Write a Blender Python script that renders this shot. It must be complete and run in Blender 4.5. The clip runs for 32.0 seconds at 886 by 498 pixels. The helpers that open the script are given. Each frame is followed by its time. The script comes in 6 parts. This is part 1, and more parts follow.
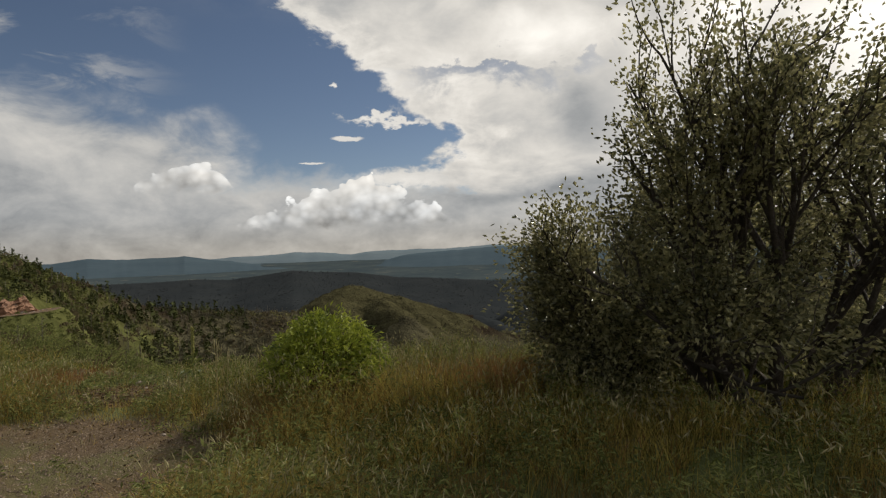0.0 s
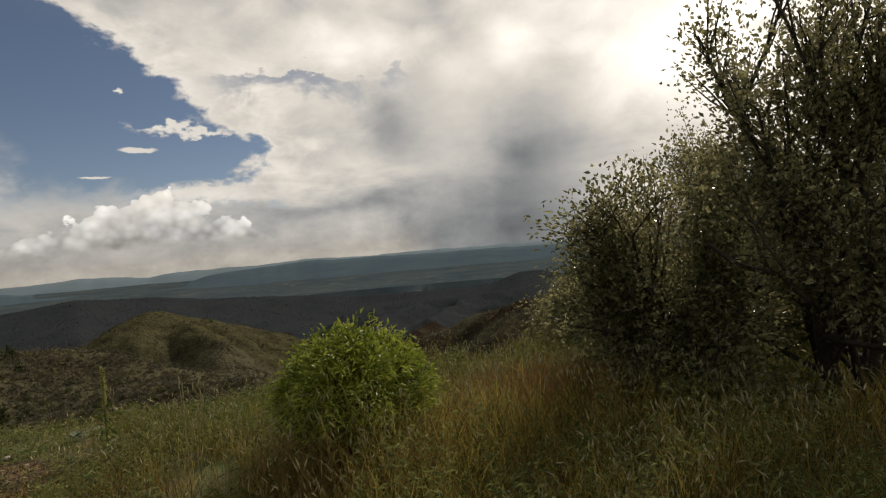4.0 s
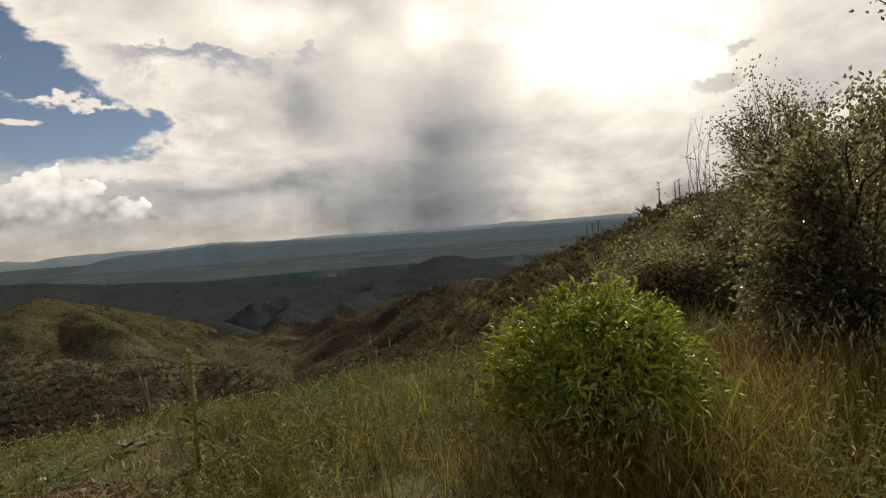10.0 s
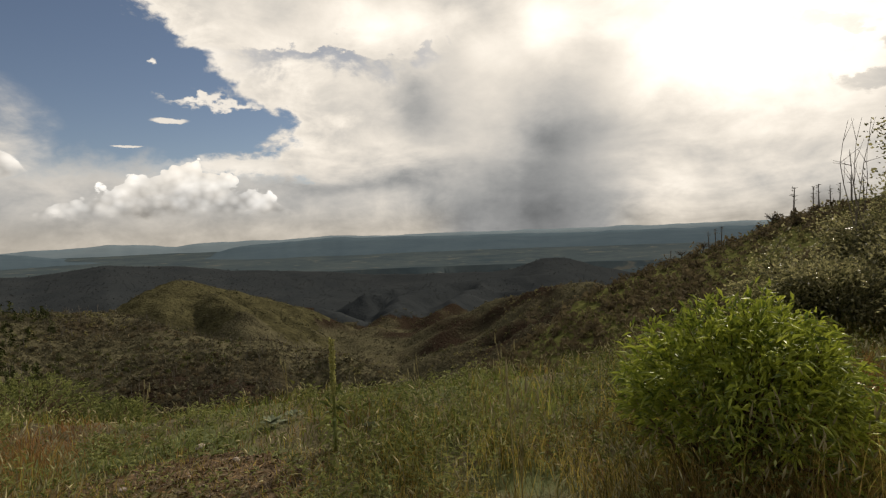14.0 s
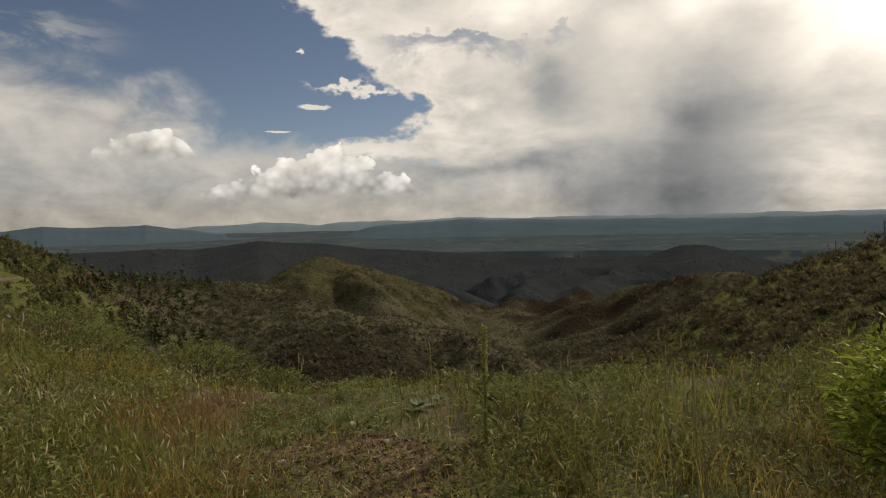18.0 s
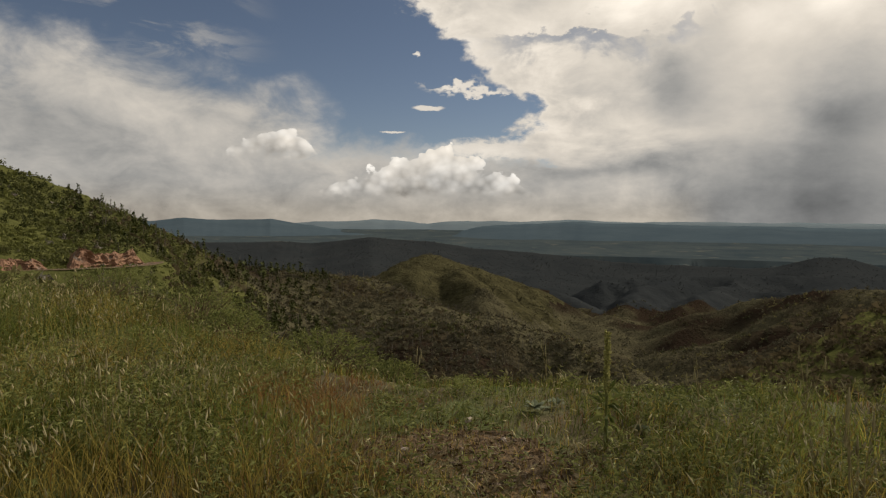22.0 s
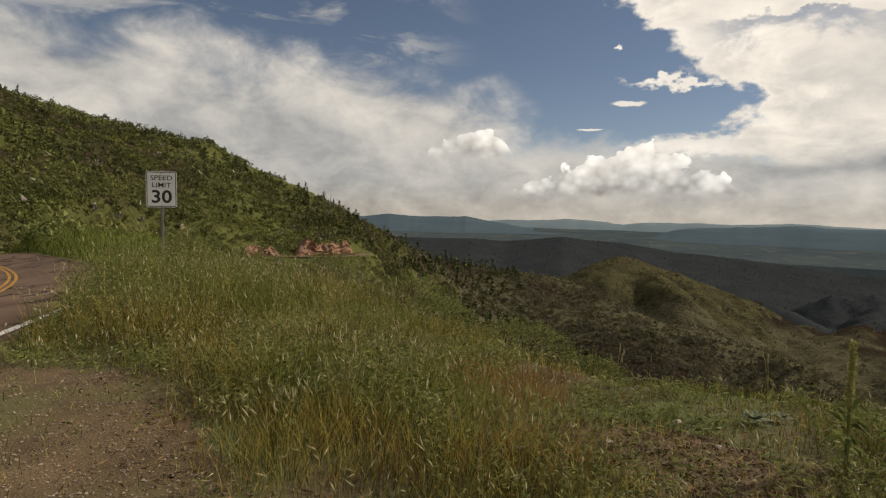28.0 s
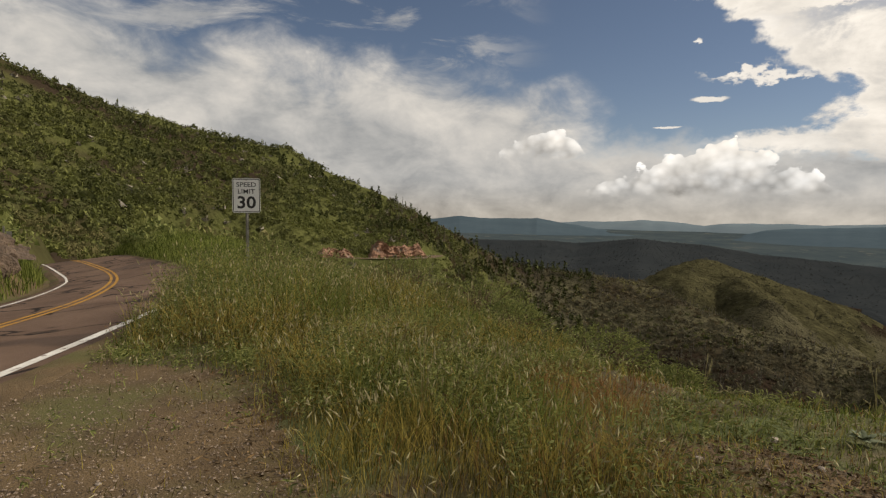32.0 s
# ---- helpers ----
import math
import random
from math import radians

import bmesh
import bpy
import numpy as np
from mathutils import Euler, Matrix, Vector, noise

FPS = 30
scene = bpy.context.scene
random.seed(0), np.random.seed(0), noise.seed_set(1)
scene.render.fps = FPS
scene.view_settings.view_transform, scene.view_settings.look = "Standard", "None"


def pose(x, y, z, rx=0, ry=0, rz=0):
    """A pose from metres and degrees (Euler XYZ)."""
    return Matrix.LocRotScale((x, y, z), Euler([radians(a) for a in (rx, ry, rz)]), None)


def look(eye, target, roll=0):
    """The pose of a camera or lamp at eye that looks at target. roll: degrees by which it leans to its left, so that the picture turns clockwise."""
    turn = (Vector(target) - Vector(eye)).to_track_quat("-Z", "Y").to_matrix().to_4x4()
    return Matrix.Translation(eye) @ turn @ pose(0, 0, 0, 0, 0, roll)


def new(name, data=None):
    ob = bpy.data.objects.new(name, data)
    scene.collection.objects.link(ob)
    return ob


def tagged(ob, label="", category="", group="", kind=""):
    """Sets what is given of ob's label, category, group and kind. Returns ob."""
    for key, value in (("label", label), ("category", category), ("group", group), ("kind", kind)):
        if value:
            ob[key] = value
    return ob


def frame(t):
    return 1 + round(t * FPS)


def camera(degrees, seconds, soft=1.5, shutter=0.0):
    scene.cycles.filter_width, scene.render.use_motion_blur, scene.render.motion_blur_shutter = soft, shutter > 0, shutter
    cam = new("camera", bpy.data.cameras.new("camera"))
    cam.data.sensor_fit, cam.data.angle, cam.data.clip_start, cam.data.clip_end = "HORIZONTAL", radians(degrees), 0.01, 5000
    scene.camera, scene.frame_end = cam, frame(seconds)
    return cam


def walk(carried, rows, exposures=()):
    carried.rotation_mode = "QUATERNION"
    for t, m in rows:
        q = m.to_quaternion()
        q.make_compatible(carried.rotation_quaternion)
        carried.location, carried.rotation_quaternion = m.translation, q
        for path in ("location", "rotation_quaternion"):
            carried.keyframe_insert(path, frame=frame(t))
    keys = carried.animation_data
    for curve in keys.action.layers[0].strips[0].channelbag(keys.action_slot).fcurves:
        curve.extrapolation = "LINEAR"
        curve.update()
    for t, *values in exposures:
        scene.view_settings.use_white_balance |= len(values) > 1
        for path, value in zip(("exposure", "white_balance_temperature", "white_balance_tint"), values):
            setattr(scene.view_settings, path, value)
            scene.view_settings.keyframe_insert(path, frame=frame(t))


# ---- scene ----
cam = camera(74.0, 32.0, soft=1.25)
PATH = [
    (0.0, pose(4.137, -3.941, 1.822, 90.25, 1.85, 0.10)),
    (0.5, pose(3.791, -3.690, 1.804, 89.25, 3.03, -3.52)),
    (1.0, pose(3.497, -3.460, 1.783, 91.87, 3.49, -4.91)),
    (1.5, pose(3.196, -3.243, 1.761, 91.02, 1.94, -7.55)),
    (2.0, pose(2.937, -3.043, 1.752, 89.75, 1.37, -8.85)),
    (2.5, pose(2.669, -2.848, 1.737, 89.06, -0.06, -8.64)),
    (3.0, pose(2.432, -2.638, 1.733, 89.08, 1.91, -10.12)),
    (3.5, pose(2.235, -2.411, 1.719, 90.76, 4.00, -14.82)),
    (5.5, pose(1.458, -1.431, 1.675, 89.41, 5.12, -20.11)),
    (6.0, pose(1.195, -1.116, 1.665, 89.73, 3.01, -18.97)),
    (6.5, pose(0.908, -0.818, 1.647, 91.07, 2.63, -16.70)),
    (7.0, pose(0.705, -0.583, 1.593, 88.09, 3.15, -20.24)),
    (7.5, pose(0.616, -0.443, 1.591, 89.40, 5.00, -24.79)),
    (8.0, pose(0.506, -0.326, 1.581, 89.21, 3.83, -26.67)),
    (8.5, pose(0.416, -0.237, 1.580, 88.32, 5.45, -26.96)),
    (9.0, pose(0.377, -0.183, 1.581, 88.99, 4.42, -25.79)),
    (9.5, pose(0.382, -0.159, 1.570, 88.39, 4.51, -25.61)),
    (10.0, pose(0.383, -0.161, 1.571, 88.30, 4.29, -26.01)),
    (10.5, pose(0.367, -0.153, 1.573, 88.38, 4.32, -25.30)),
    (11.0, pose(0.356, -0.145, 1.579, 88.87, 3.96, -24.86)),
    (11.5, pose(0.343, -0.142, 1.583, 88.93, 3.93, -24.23)),
    (12.0, pose(0.343, -0.138, 1.581, 89.04, 4.25, -24.34)),
    (12.5, pose(0.314, -0.126, 1.582, 89.04, 3.63, -23.36)),
    (13.0, pose(0.289, -0.112, 1.582, 89.10, 3.19, -22.15)),
    (13.5, pose(0.262, -0.116, 1.586, 89.00, 2.74, -21.63)),
    (14.0, pose(0.186, -0.139, 1.607, 88.82, 2.19, -15.50)),
    (14.5, pose(0.112, -0.164, 1.618, 88.86, 2.35, -11.73)),
    (16.5, pose(0.066, 0.130, 1.611, 88.01, 1.53, -6.26)),
    (17.0, pose(0.054, 0.170, 1.608, 88.01, 1.10, -5.50)),
    (17.5, pose(0.046, 0.183, 1.605, 87.68, 0.81, -4.93)),
    (18.0, pose(0.029, 0.186, 1.613, 87.47, 1.13, -2.99)),
    (18.5, pose(-0.011, 0.181, 1.615, 87.77, 0.68, -0.68)),
    (19.0, pose(-0.032, 0.172, 1.610, 87.62, 0.32, -0.31)),
    (19.5, pose(-0.050, 0.163, 1.612, 87.36, 0.39, 1.47)),
    (20.0, pose(-0.068, 0.154, 1.617, 87.57, 0.15, 3.01)),
    (20.5, pose(-0.074, 0.143, 1.619, 87.70, -0.25, 4.20)),
    (21.0, pose(-0.084, 0.132, 1.619, 87.56, -0.88, 5.08)),
    (21.5, pose(-0.091, 0.122, 1.619, 87.62, -0.80, 5.94)),
    (22.0, pose(-0.102, 0.115, 1.618, 87.57, -0.61, 7.47)),
    (22.5, pose(-0.105, 0.108, 1.621, 87.43, -0.74, 8.81)),
    (23.0, pose(-0.105, 0.100, 1.620, 87.47, -0.63, 10.49)),
    (23.5, pose(-0.105, 0.090, 1.620, 87.57, -0.80, 12.49)),
    (24.0, pose(-0.104, 0.077, 1.618, 87.59, -0.19, 14.90)),
    (24.5, pose(-0.103, 0.062, 1.618, 87.50, -0.58, 16.59)),
    (25.0, pose(-0.101, 0.040, 1.616, 87.39, -0.52, 17.79)),
    (25.5, pose(-0.096, 0.018, 1.611, 87.62, -0.38, 19.77)),
    (27.5, pose(-0.208, -0.007, 1.548, 86.83, -1.57, 25.27)),
    (28.0, pose(-0.206, -0.028, 1.543, 87.06, -1.90, 26.02)),
    (28.5, pose(-0.229, -0.012, 1.549, 86.40, -1.60, 28.27)),
    (29.0, pose(-0.259, 0.020, 1.559, 88.48, -1.14, 34.45)),
    (29.5, pose(-0.250, -0.025, 1.566, 90.15, -0.32, 34.08)),
    (30.0, pose(-0.253, -0.053, 1.572, 88.04, -1.59, 33.09)),
    (30.5, pose(-0.286, -0.020, 1.566, 87.33, -1.71, 33.49)),
    (31.0, pose(-0.286, -0.052, 1.571, 87.98, -1.48, 32.68)),
    (31.5, pose(-0.275, -0.041, 1.574, 87.54, -1.59, 32.76)),
    (32.0, pose(-0.272, -0.039, 1.571, 87.06, -1.56, 32.89)),
]
walk(cam, PATH, exposures=[(0.0, 0.03, 6600, 10), (1.0, -0.06, 6650, 10), (2.0, -0.16, 6750, 10.5), (3.0, -0.10, 6800, 11), (6.0, 0.06, 7040, 11.4), (7.0, -0.13, 7040, 11.4), (9.0, 0.12, 7040, 11.4), (13.0, 0.22, 7040, 11.4), (17.0, 0.05, 7040, 11.4), (24.0, -0.02, 7140, 11.4), (28.0, 0.21, 7040, 11.4), (29.0, 0.25, 7040, 11.4), (30.0, 0.12, 7040, 11.4), (32.0, 0.22, 6940, 11.4)])
# ---------------------------------------------------------------- world, sun
SUN_AZ, SUN_EL = -46.0, 36.0


class Net:
    """Small helper to wire value nodes."""

    def __init__(self, tree):
        self.t = tree

    def node(self, kind, **inputs):
        n = self.t.nodes.new(kind)
        for k, v in inputs.items():
            self.put(n.inputs[k], v)
        return n

    def put(self, socket, v):
        if hasattr(v, "is_linked"):
            self.t.links.new(v, socket)
        else:
            socket.default_value = v

    def m(self, op, a, b=0.0, c=0.0, clamp=False):
        n = self.t.nodes.new("ShaderNodeMath")
        n.operation, n.use_clamp = op, clamp
        for s, v in zip(n.inputs, (a, b, c)):
            self.put(s, v)
        return n.outputs[0]

    def add(self, *xs):
        r = xs[0]
        for x in xs[1:]:
            r = self.m("ADD", r, x)
        return r

    def step(self, x, lo, hi):
        n = self.t.nodes.new("ShaderNodeMapRange")
        n.interpolation_type = "SMOOTHSTEP"
        self.put(n.inputs["Value"], x)
        self.put(n.inputs["From Min"], lo)
        self.put(n.inputs["From Max"], hi)
        return n.outputs[0]

    def mix(self, f, a, b, mode="MIX"):
        n = self.t.nodes.new("ShaderNodeMix")
        n.data_type, n.blend_type = "RGBA", mode
        self.put(n.inputs[0], f)
        for s, v in ((n.inputs[6], a), (n.inputs[7], b)):
            self.put(s, (*v, 1) if isinstance(v, tuple) and len(v) == 3 else v)
        return n.outputs[2]

    def noise(self, vec, scale, detail=5.0, rough=0.55, dist=0.0):
        n = self.t.nodes.new("ShaderNodeTexNoise")
        self.put(n.inputs["Vector"], vec)
        n.inputs["Scale"].default_value, n.inputs["Detail"].default_value = scale, detail
        n.inputs["Roughness"].default_value, n.inputs["Distortion"].default_value = rough, dist
        return n.outputs["Fac"]

    def scaled(self, vec, s, shift=(0, 0, 0)):
        n = self.t.nodes.new("ShaderNodeMapping")
        self.put(n.inputs["Vector"], vec)
        n.inputs["Scale"].default_value, n.inputs["Location"].default_value = s, shift
        return n.outputs[0]


def build_sky():
    w = bpy.data.worlds.new("sky")
    scene.world = w
    w.use_nodes = True
    t = w.node_tree
    t.nodes.clear()
    n = Net(t)
    out = t.nodes.new("ShaderNodeOutputWorld")
    bg = t.nodes.new("ShaderNodeBackground")
    sky = t.nodes.new("ShaderNodeTexSky")
    sky.sky_type, sky.sun_disc = "NISHITA", False
    sky.sun_elevation, sky.sun_rotation = radians(SUN_EL), radians(-SUN_AZ)
    sky.altitude, sky.air_density, sky.dust_density, sky.ozone_density = 1800, 1.0, 0.6, 1.5
    co = t.nodes.new("ShaderNodeTexCoord").outputs["Generated"]
    sep = t.nodes.new("ShaderNodeSeparateXYZ")
    t.links.new(co, sep.inputs[0])
    x, y, z = sep.outputs
    # bearing (to the left of +y) and height, both in tens of degrees
    k = 18 / math.pi
    bear = n.m("MULTIPLY", n.m("ARCTAN2", n.m("MULTIPLY", x, -1.0), y), k)
    high = n.m("MULTIPLY", n.m("ARCSINE", z), k)
    flat = n.scaled(co, (1, 1, 1.7))
    big = n.m("SUBTRACT", n.noise(flat, 3.0, 6, 0.55), 0.5)
    mid = n.m("SUBTRACT", n.noise(flat, 9.0, 7, 0.6, 0.3), 0.5)
    fine = n.m("SUBTRACT", n.noise(n.scaled(co, (1, 1, 1.7)), 34.0, 6, 0.6), 0.5)
    # ragged coordinates
    ra = n.add(bear, n.m("MULTIPLY", big, 1.2), n.m("MULTIPLY", mid, 0.8), n.m("MULTIPLY", fine, 0.42))
    rb = n.add(high, n.m("MULTIPLY", mid, 0.55), n.m("MULTIPLY", fine, 0.22))

    def blob(a, e, wa, we, soft=1.0, u=None, v=None, lean=0.0):
        da = n.m("SUBTRACT", u or ra, a)
        de = n.m("SUBTRACT", n.m("SUBTRACT", v or rb, e), n.m("MULTIPLY", da, lean))
        r = n.m("ADD", n.m("POWER", n.m("ABSOLUTE", n.m("DIVIDE", da, wa)), 2.0), n.m("POWER", n.m("ABSOLUTE", n.m("DIVIDE", de, we)), 2.0))
        return n.step(n.m("SUBTRACT", 1.0, r), -soft, soft * 0.6)

    def most(*xs):
        r = xs[0]
        for q in xs[1:]:
            r = n.m("MAXIMUM", r, q)
        return r

    blue = n.mix(1.0, sky.outputs[0], (0.92, 0.88, 0.90), "MULTIPLY")
    blue = n.mix(1.0, blue, (0.066, 0.064, 0.060), "MULTIPLY")
    # the sheets of cloud: low bank all round, the rising sheet to the left, the great cloud to the right
    low = n.step(n.m("SUBTRACT", 0.62, rb), -0.22, 0.10)
    left_top = n.add(1.08, n.m("MULTIPLY", n.m("SUBTRACT", bear, 2.3), 0.115), n.m("MULTIPLY", mid, 1.1), n.m("MULTIPLY", big, 1.3))
    left = n.m("MULTIPLY", n.step(n.m("SUBTRACT", left_top, high), -0.35, 0.30), n.step(ra, 1.7, 2.6))
    wisp = n.m("MULTIPLY", n.step(n.noise(n.scaled(co, (2.0, 2.0, 7.0)), 2.6, 7, 0.62, 0.6), 0.50, 0.70), n.step(bear, 2.2, 3.4))
    edge = n.add(-0.05, n.m("MULTIPLY", n.m("MAXIMUM", n.m("SUBTRACT", high, 1.15), 0.0), 1.45))
    margin = n.m("SUBTRACT", n.m("SUBTRACT", edge, ra), n.m("MULTIPLY", mid, 0.75))
    right = n.step(margin, -0.10, 0.13)
    # heaped cloud with a crisp lower edge over a bluish break
    brow = n.m("SUBTRACT", high, n.add(1.75, n.m("MULTIPLY", mid, 1.25), n.m("MULTIPLY", big, 0.5), n.m("MULTIPLY", fine, 0.30), n.m("MULTIPLY", bear, 0.045)))
    span = n.m("MULTIPLY", n.step(bear, -1.9, -1.1), n.step(bear, 0.7, -0.1))
    heaped = n.m("MULTIPLY", n.step(brow, -0.015, 0.05), span)
    below = n.m("MULTIPLY", n.m("MULTIPLY", n.step(brow, -0.34, -0.06), n.step(brow, 0.03, -0.03)), span)
    below = n.m("MULTIPLY", below, n.step(n.add(mid, big), -0.06, 0.10))
    gap = n.m("MULTIPLY", below, 0.55)
    right = n.m("MULTIPLY", right, n.m("SUBTRACT", 1.0, gap))
    over = n.step(n.m("SUBTRACT", high, 2.6), -0.6, 1.2)
    over = n.m("MULTIPLY", over, n.step(n.add(mid, big), -0.12, 0.15))
    # small fair-weather clouds
    puff = most(
        blob(0.50, 1.27, 0.32, 0.045, 1.3, v=n.add(high, n.m("MULTIPLY", fine, 0.42)), u=n.add(bear, n.m("MULTIPLY", fine, 0.9))),
        blob(0.90, 1.10, 0.14, 0.026, 0.6, u=bear, v=n.add(high, n.m("MULTIPLY", fine, 0.08))),
        blob(1.24, 0.87, 0.11, 0.010, 0.7, u=bear, v=n.add(high, n.m("MULTIPLY", fine, 0.06))),
        blob(1.00, 1.58, 0.035, 0.012, 1.6, u=n.add(bear, n.m("MULTIPLY", fine, 0.25)), v=n.add(high, n.m("MULTIPLY", fine, 0.15))),
        blob(0.25, 0.72, 0.6, 0.09, 1.2, u=n.add(bear, n.m("MULTIPLY", mid, 0.6)), v=n.add(high, n.m("MULTIPLY", fine, 0.25))),
    )
    puff = n.m("MULTIPLY", puff, 0.92)
    cover = most(low, left, n.m("MULTIPLY", wisp, 0.75), right, over, puff)
    # brightness of the cloud
    soft_a = n.add(bear, n.m("MULTIPLY", big, 0.9))
    soft_e = n.add(high, n.m("MULTIPLY", big, 0.35), n.m("MULTIPLY", mid, 0.15))

    def bell(a, e, wa, we, lean=0.0):
        da = n.m("SUBTRACT", soft_a, a)
        de = n.m("SUBTRACT", n.m("SUBTRACT", soft_e, e), n.m("MULTIPLY", da, lean))
        r = n.m("ADD", n.m("POWER", n.m("ABSOLUTE", n.m("DIVIDE", da, wa)), 2.0), n.m("POWER", n.m("ABSOLUTE", n.m("DIVIDE", de, we)), 2.0))
        return n.m("EXPONENT", n.m("MULTIPLY", r, -1.0))

    rain = bell(-2.48, 0.32, 0.72, 0.80, -0.2)
    haze = n.m("MULTIPLY", n.step(high, 0.42, 0.0), n.m("SUBTRACT", 1.0, n.step(rain, 0.05, 0.5)))
    smooth = n.m("SUBTRACT", 1.0, n.m("MULTIPLY", n.step(n.add(rain, bell(-2.4, 1.2, 1.0, 0.6)), 0.1, 0.7), 0.8))
    streak = n.m("MULTIPLY", bell(-2.45, 0.3, 1.2, 1.0), n.m("SUBTRACT", n.noise(n.scaled(co, (1, 1, 0.10)), 16.0, 3, 0.5), 0.5))
    lumps = t.nodes.new("ShaderNodeTexVoronoi")
    lumps.feature = "SMOOTH_F1"
    t.links.new(n.scaled(co, (1, 1, 1.5)), lumps.inputs["Vector"])
    lumps.inputs["Scale"].default_value, lumps.inputs["Smoothness"].default_value = 15.0, 0.5
    lump = n.m("SUBTRACT", 0.42, lumps.outputs["Distance"])
    rows = n.m("SUBTRACT", n.noise(n.scaled(co, (1, 1, 3.4)), 6.0, 5, 0.55, 0.5), 0.5)
    val = n.add(0.575, n.m("MULTIPLY", big, 0.34), n.m("MULTIPLY", n.m("MULTIPLY", mid, 0.62), smooth), n.m("MULTIPLY", n.step(bear, 0.6, 2.4), -0.12), n.m("MULTIPLY", fine, 0.09), n.m("MULTIPLY", streak, 0.14))
    val = n.add(val, n.m("MULTIPLY", n.m("MULTIPLY", n.m("MULTIPLY", n.step(margin, 0.7, 0.0), right), n.step(high, 0.7, 1.1)), 0.17))
    # the glare, the lit heaps and shafts, the grey folds between them, the shelf and the rain: bearing, height, widths, lean, light
    for a, e, wa, we, lean, much in (
        (-4.30, 1.60, 1.0, 0.60, 0.0, 0.50), (-4.3, 1.95, 2.0, 1.0, 0.0, 0.34),
        (-2.66, 1.86, 0.42, 0.25, 0.0, 0.30), (-2.05, 1.60, 0.22, 0.22, 0.0, 0.16), (0.20, 1.85, 0.6, 0.35, 0.0, 0.12), (-1.13, 2.0, 0.65, 0.25, 0.0, 0.24),
        (-3.0, 1.36, 0.65, 0.36, -0.9, -0.16), (-3.15, 0.95, 0.70, 0.20, -0.12, -0.16), (-1.42, 1.22, 0.24, 0.32, 0.3, -0.17),
        (-0.75, 0.90, 0.75, 0.16, 0.0, 0.12), (-0.75, 0.53, 0.85, 0.12, -0.05, -0.17), (-3.8, 0.45, 0.6, 0.15, 0.0, 0.15),
    ):
        val = n.add(val, n.m("MULTIPLY", bell(a, e, wa, we, lean), much))
    val = n.m("SUBTRACT", val, n.add(n.m("MULTIPLY", rain, 0.30), n.m("MULTIPLY", n.step(high, 0.75, 0.15), 0.11)))
    val = n.add(val, n.m("MULTIPLY", heaped, 0.10), n.m("MULTIPLY", n.m("MULTIPLY", lump, n.step(high, 1.35, 1.8)), n.m("MULTIPLY", n.step(bear, 0.9, -0.2), 0.26)), n.m("MULTIPLY", below, -0.08))
    val = n.add(val, n.m("MULTIPLY", n.m("MULTIPLY", rows, n.step(bear, -2.8, -3.6)), n.m("MULTIPLY", n.step(high, 1.2, 0.5), 0.8)), n.m("MULTIPLY", n.m("MULTIPLY", rows, bell(-0.6, 0.70, 1.3, 0.45)), 0.7))
    # grey scraps drifting before the glare
    val = n.m("SUBTRACT", val, n.m("MULTIPLY", most(blob(-4.83, 1.62, 0.24, 0.06, 1.2), blob(-5.36, 1.36, 0.14, 0.05, 1.2), blob(-5.12, 1.14, 0.22, 0.06, 1.2)), 0.30))
    val = n.add(val, n.m("MULTIPLY", n.m("MULTIPLY", puff, n.step(bear, -0.4, 0.3)), 0.22))
    # the heaps of cumulus along the horizon: lumps that are bright above and grey at their flat base
    def heap(a, base, wide, tall):
        lumps = []
        for scale in (34.0, 80.0):
            lump = t.nodes.new("ShaderNodeTexVoronoi")
            lump.feature = "SMOOTH_F1"
            t.links.new(n.scaled(co, (1, 1, 1.1), (a, base, 0)), lump.inputs["Vector"])
            lump.inputs["Scale"].default_value, lump.inputs["Smoothness"].default_value = scale, 0.35
            lumps.append(n.m("SUBTRACT", 0.5, lump.outputs["Distance"]))
        d = n.m("ADD", lumps[0], n.m("MULTIPLY", lumps[1], 0.45))
        da = n.m("DIVIDE", n.m("SUBTRACT", bear, a), wide)
        top = n.m("MULTIPLY", n.m("SUBTRACT", 1.0, n.m("MULTIPLY", da, da)), tall)
        h = n.m("SUBTRACT", high, base)
        inside = n.m("SUBTRACT", n.m("MULTIPLY", n.m("MAXIMUM", top, 0.0), n.add(0.66, n.m("MULTIPLY", mid, 1.7), n.m("MULTIPLY", d, 0.7))), h)
        body = n.m("MULTIPLY", n.m("MULTIPLY", n.step(inside, -0.008, 0.016), n.step(top, 0.0, tall * 0.12)), n.step(n.add(h, n.m("MULTIPLY", fine, 0.12), n.m("MULTIPLY", mid, 0.15)), -0.06, 0.06))
        rim = n.step(inside, tall * 0.9, 0.0)
        light = n.add(0.29 if tall > 0.5 else 0.34, n.m("MULTIPLY", d, 0.78), n.m("MULTIPLY", rim, 0.34), n.m("MULTIPLY", n.step(h, 0.0, tall * 0.7), 0.20))
        return body, light

    col = n.mix(n.step(val, 0.1, 0.75), (0.86, 0.93, 1.0), (1.0, 0.965, 0.90))
    col = n.mix(haze, col, (1.0, 0.95, 0.86))
    for a, base, wide, tall in ((0.90, 0.29, 1.05, 0.54), (2.36, 0.64, 0.42, 0.32)):
        body, light = heap(a, base, wide, tall)
        body = n.m("MULTIPLY", body, 0.92)
        mixv = n.t.nodes.new("ShaderNodeMix")
        n.put(mixv.inputs[0], body), n.put(mixv.inputs[2], val), n.put(mixv.inputs[3], light)
        val = mixv.outputs[0]
        cover = n.m("MAXIMUM", cover, body)
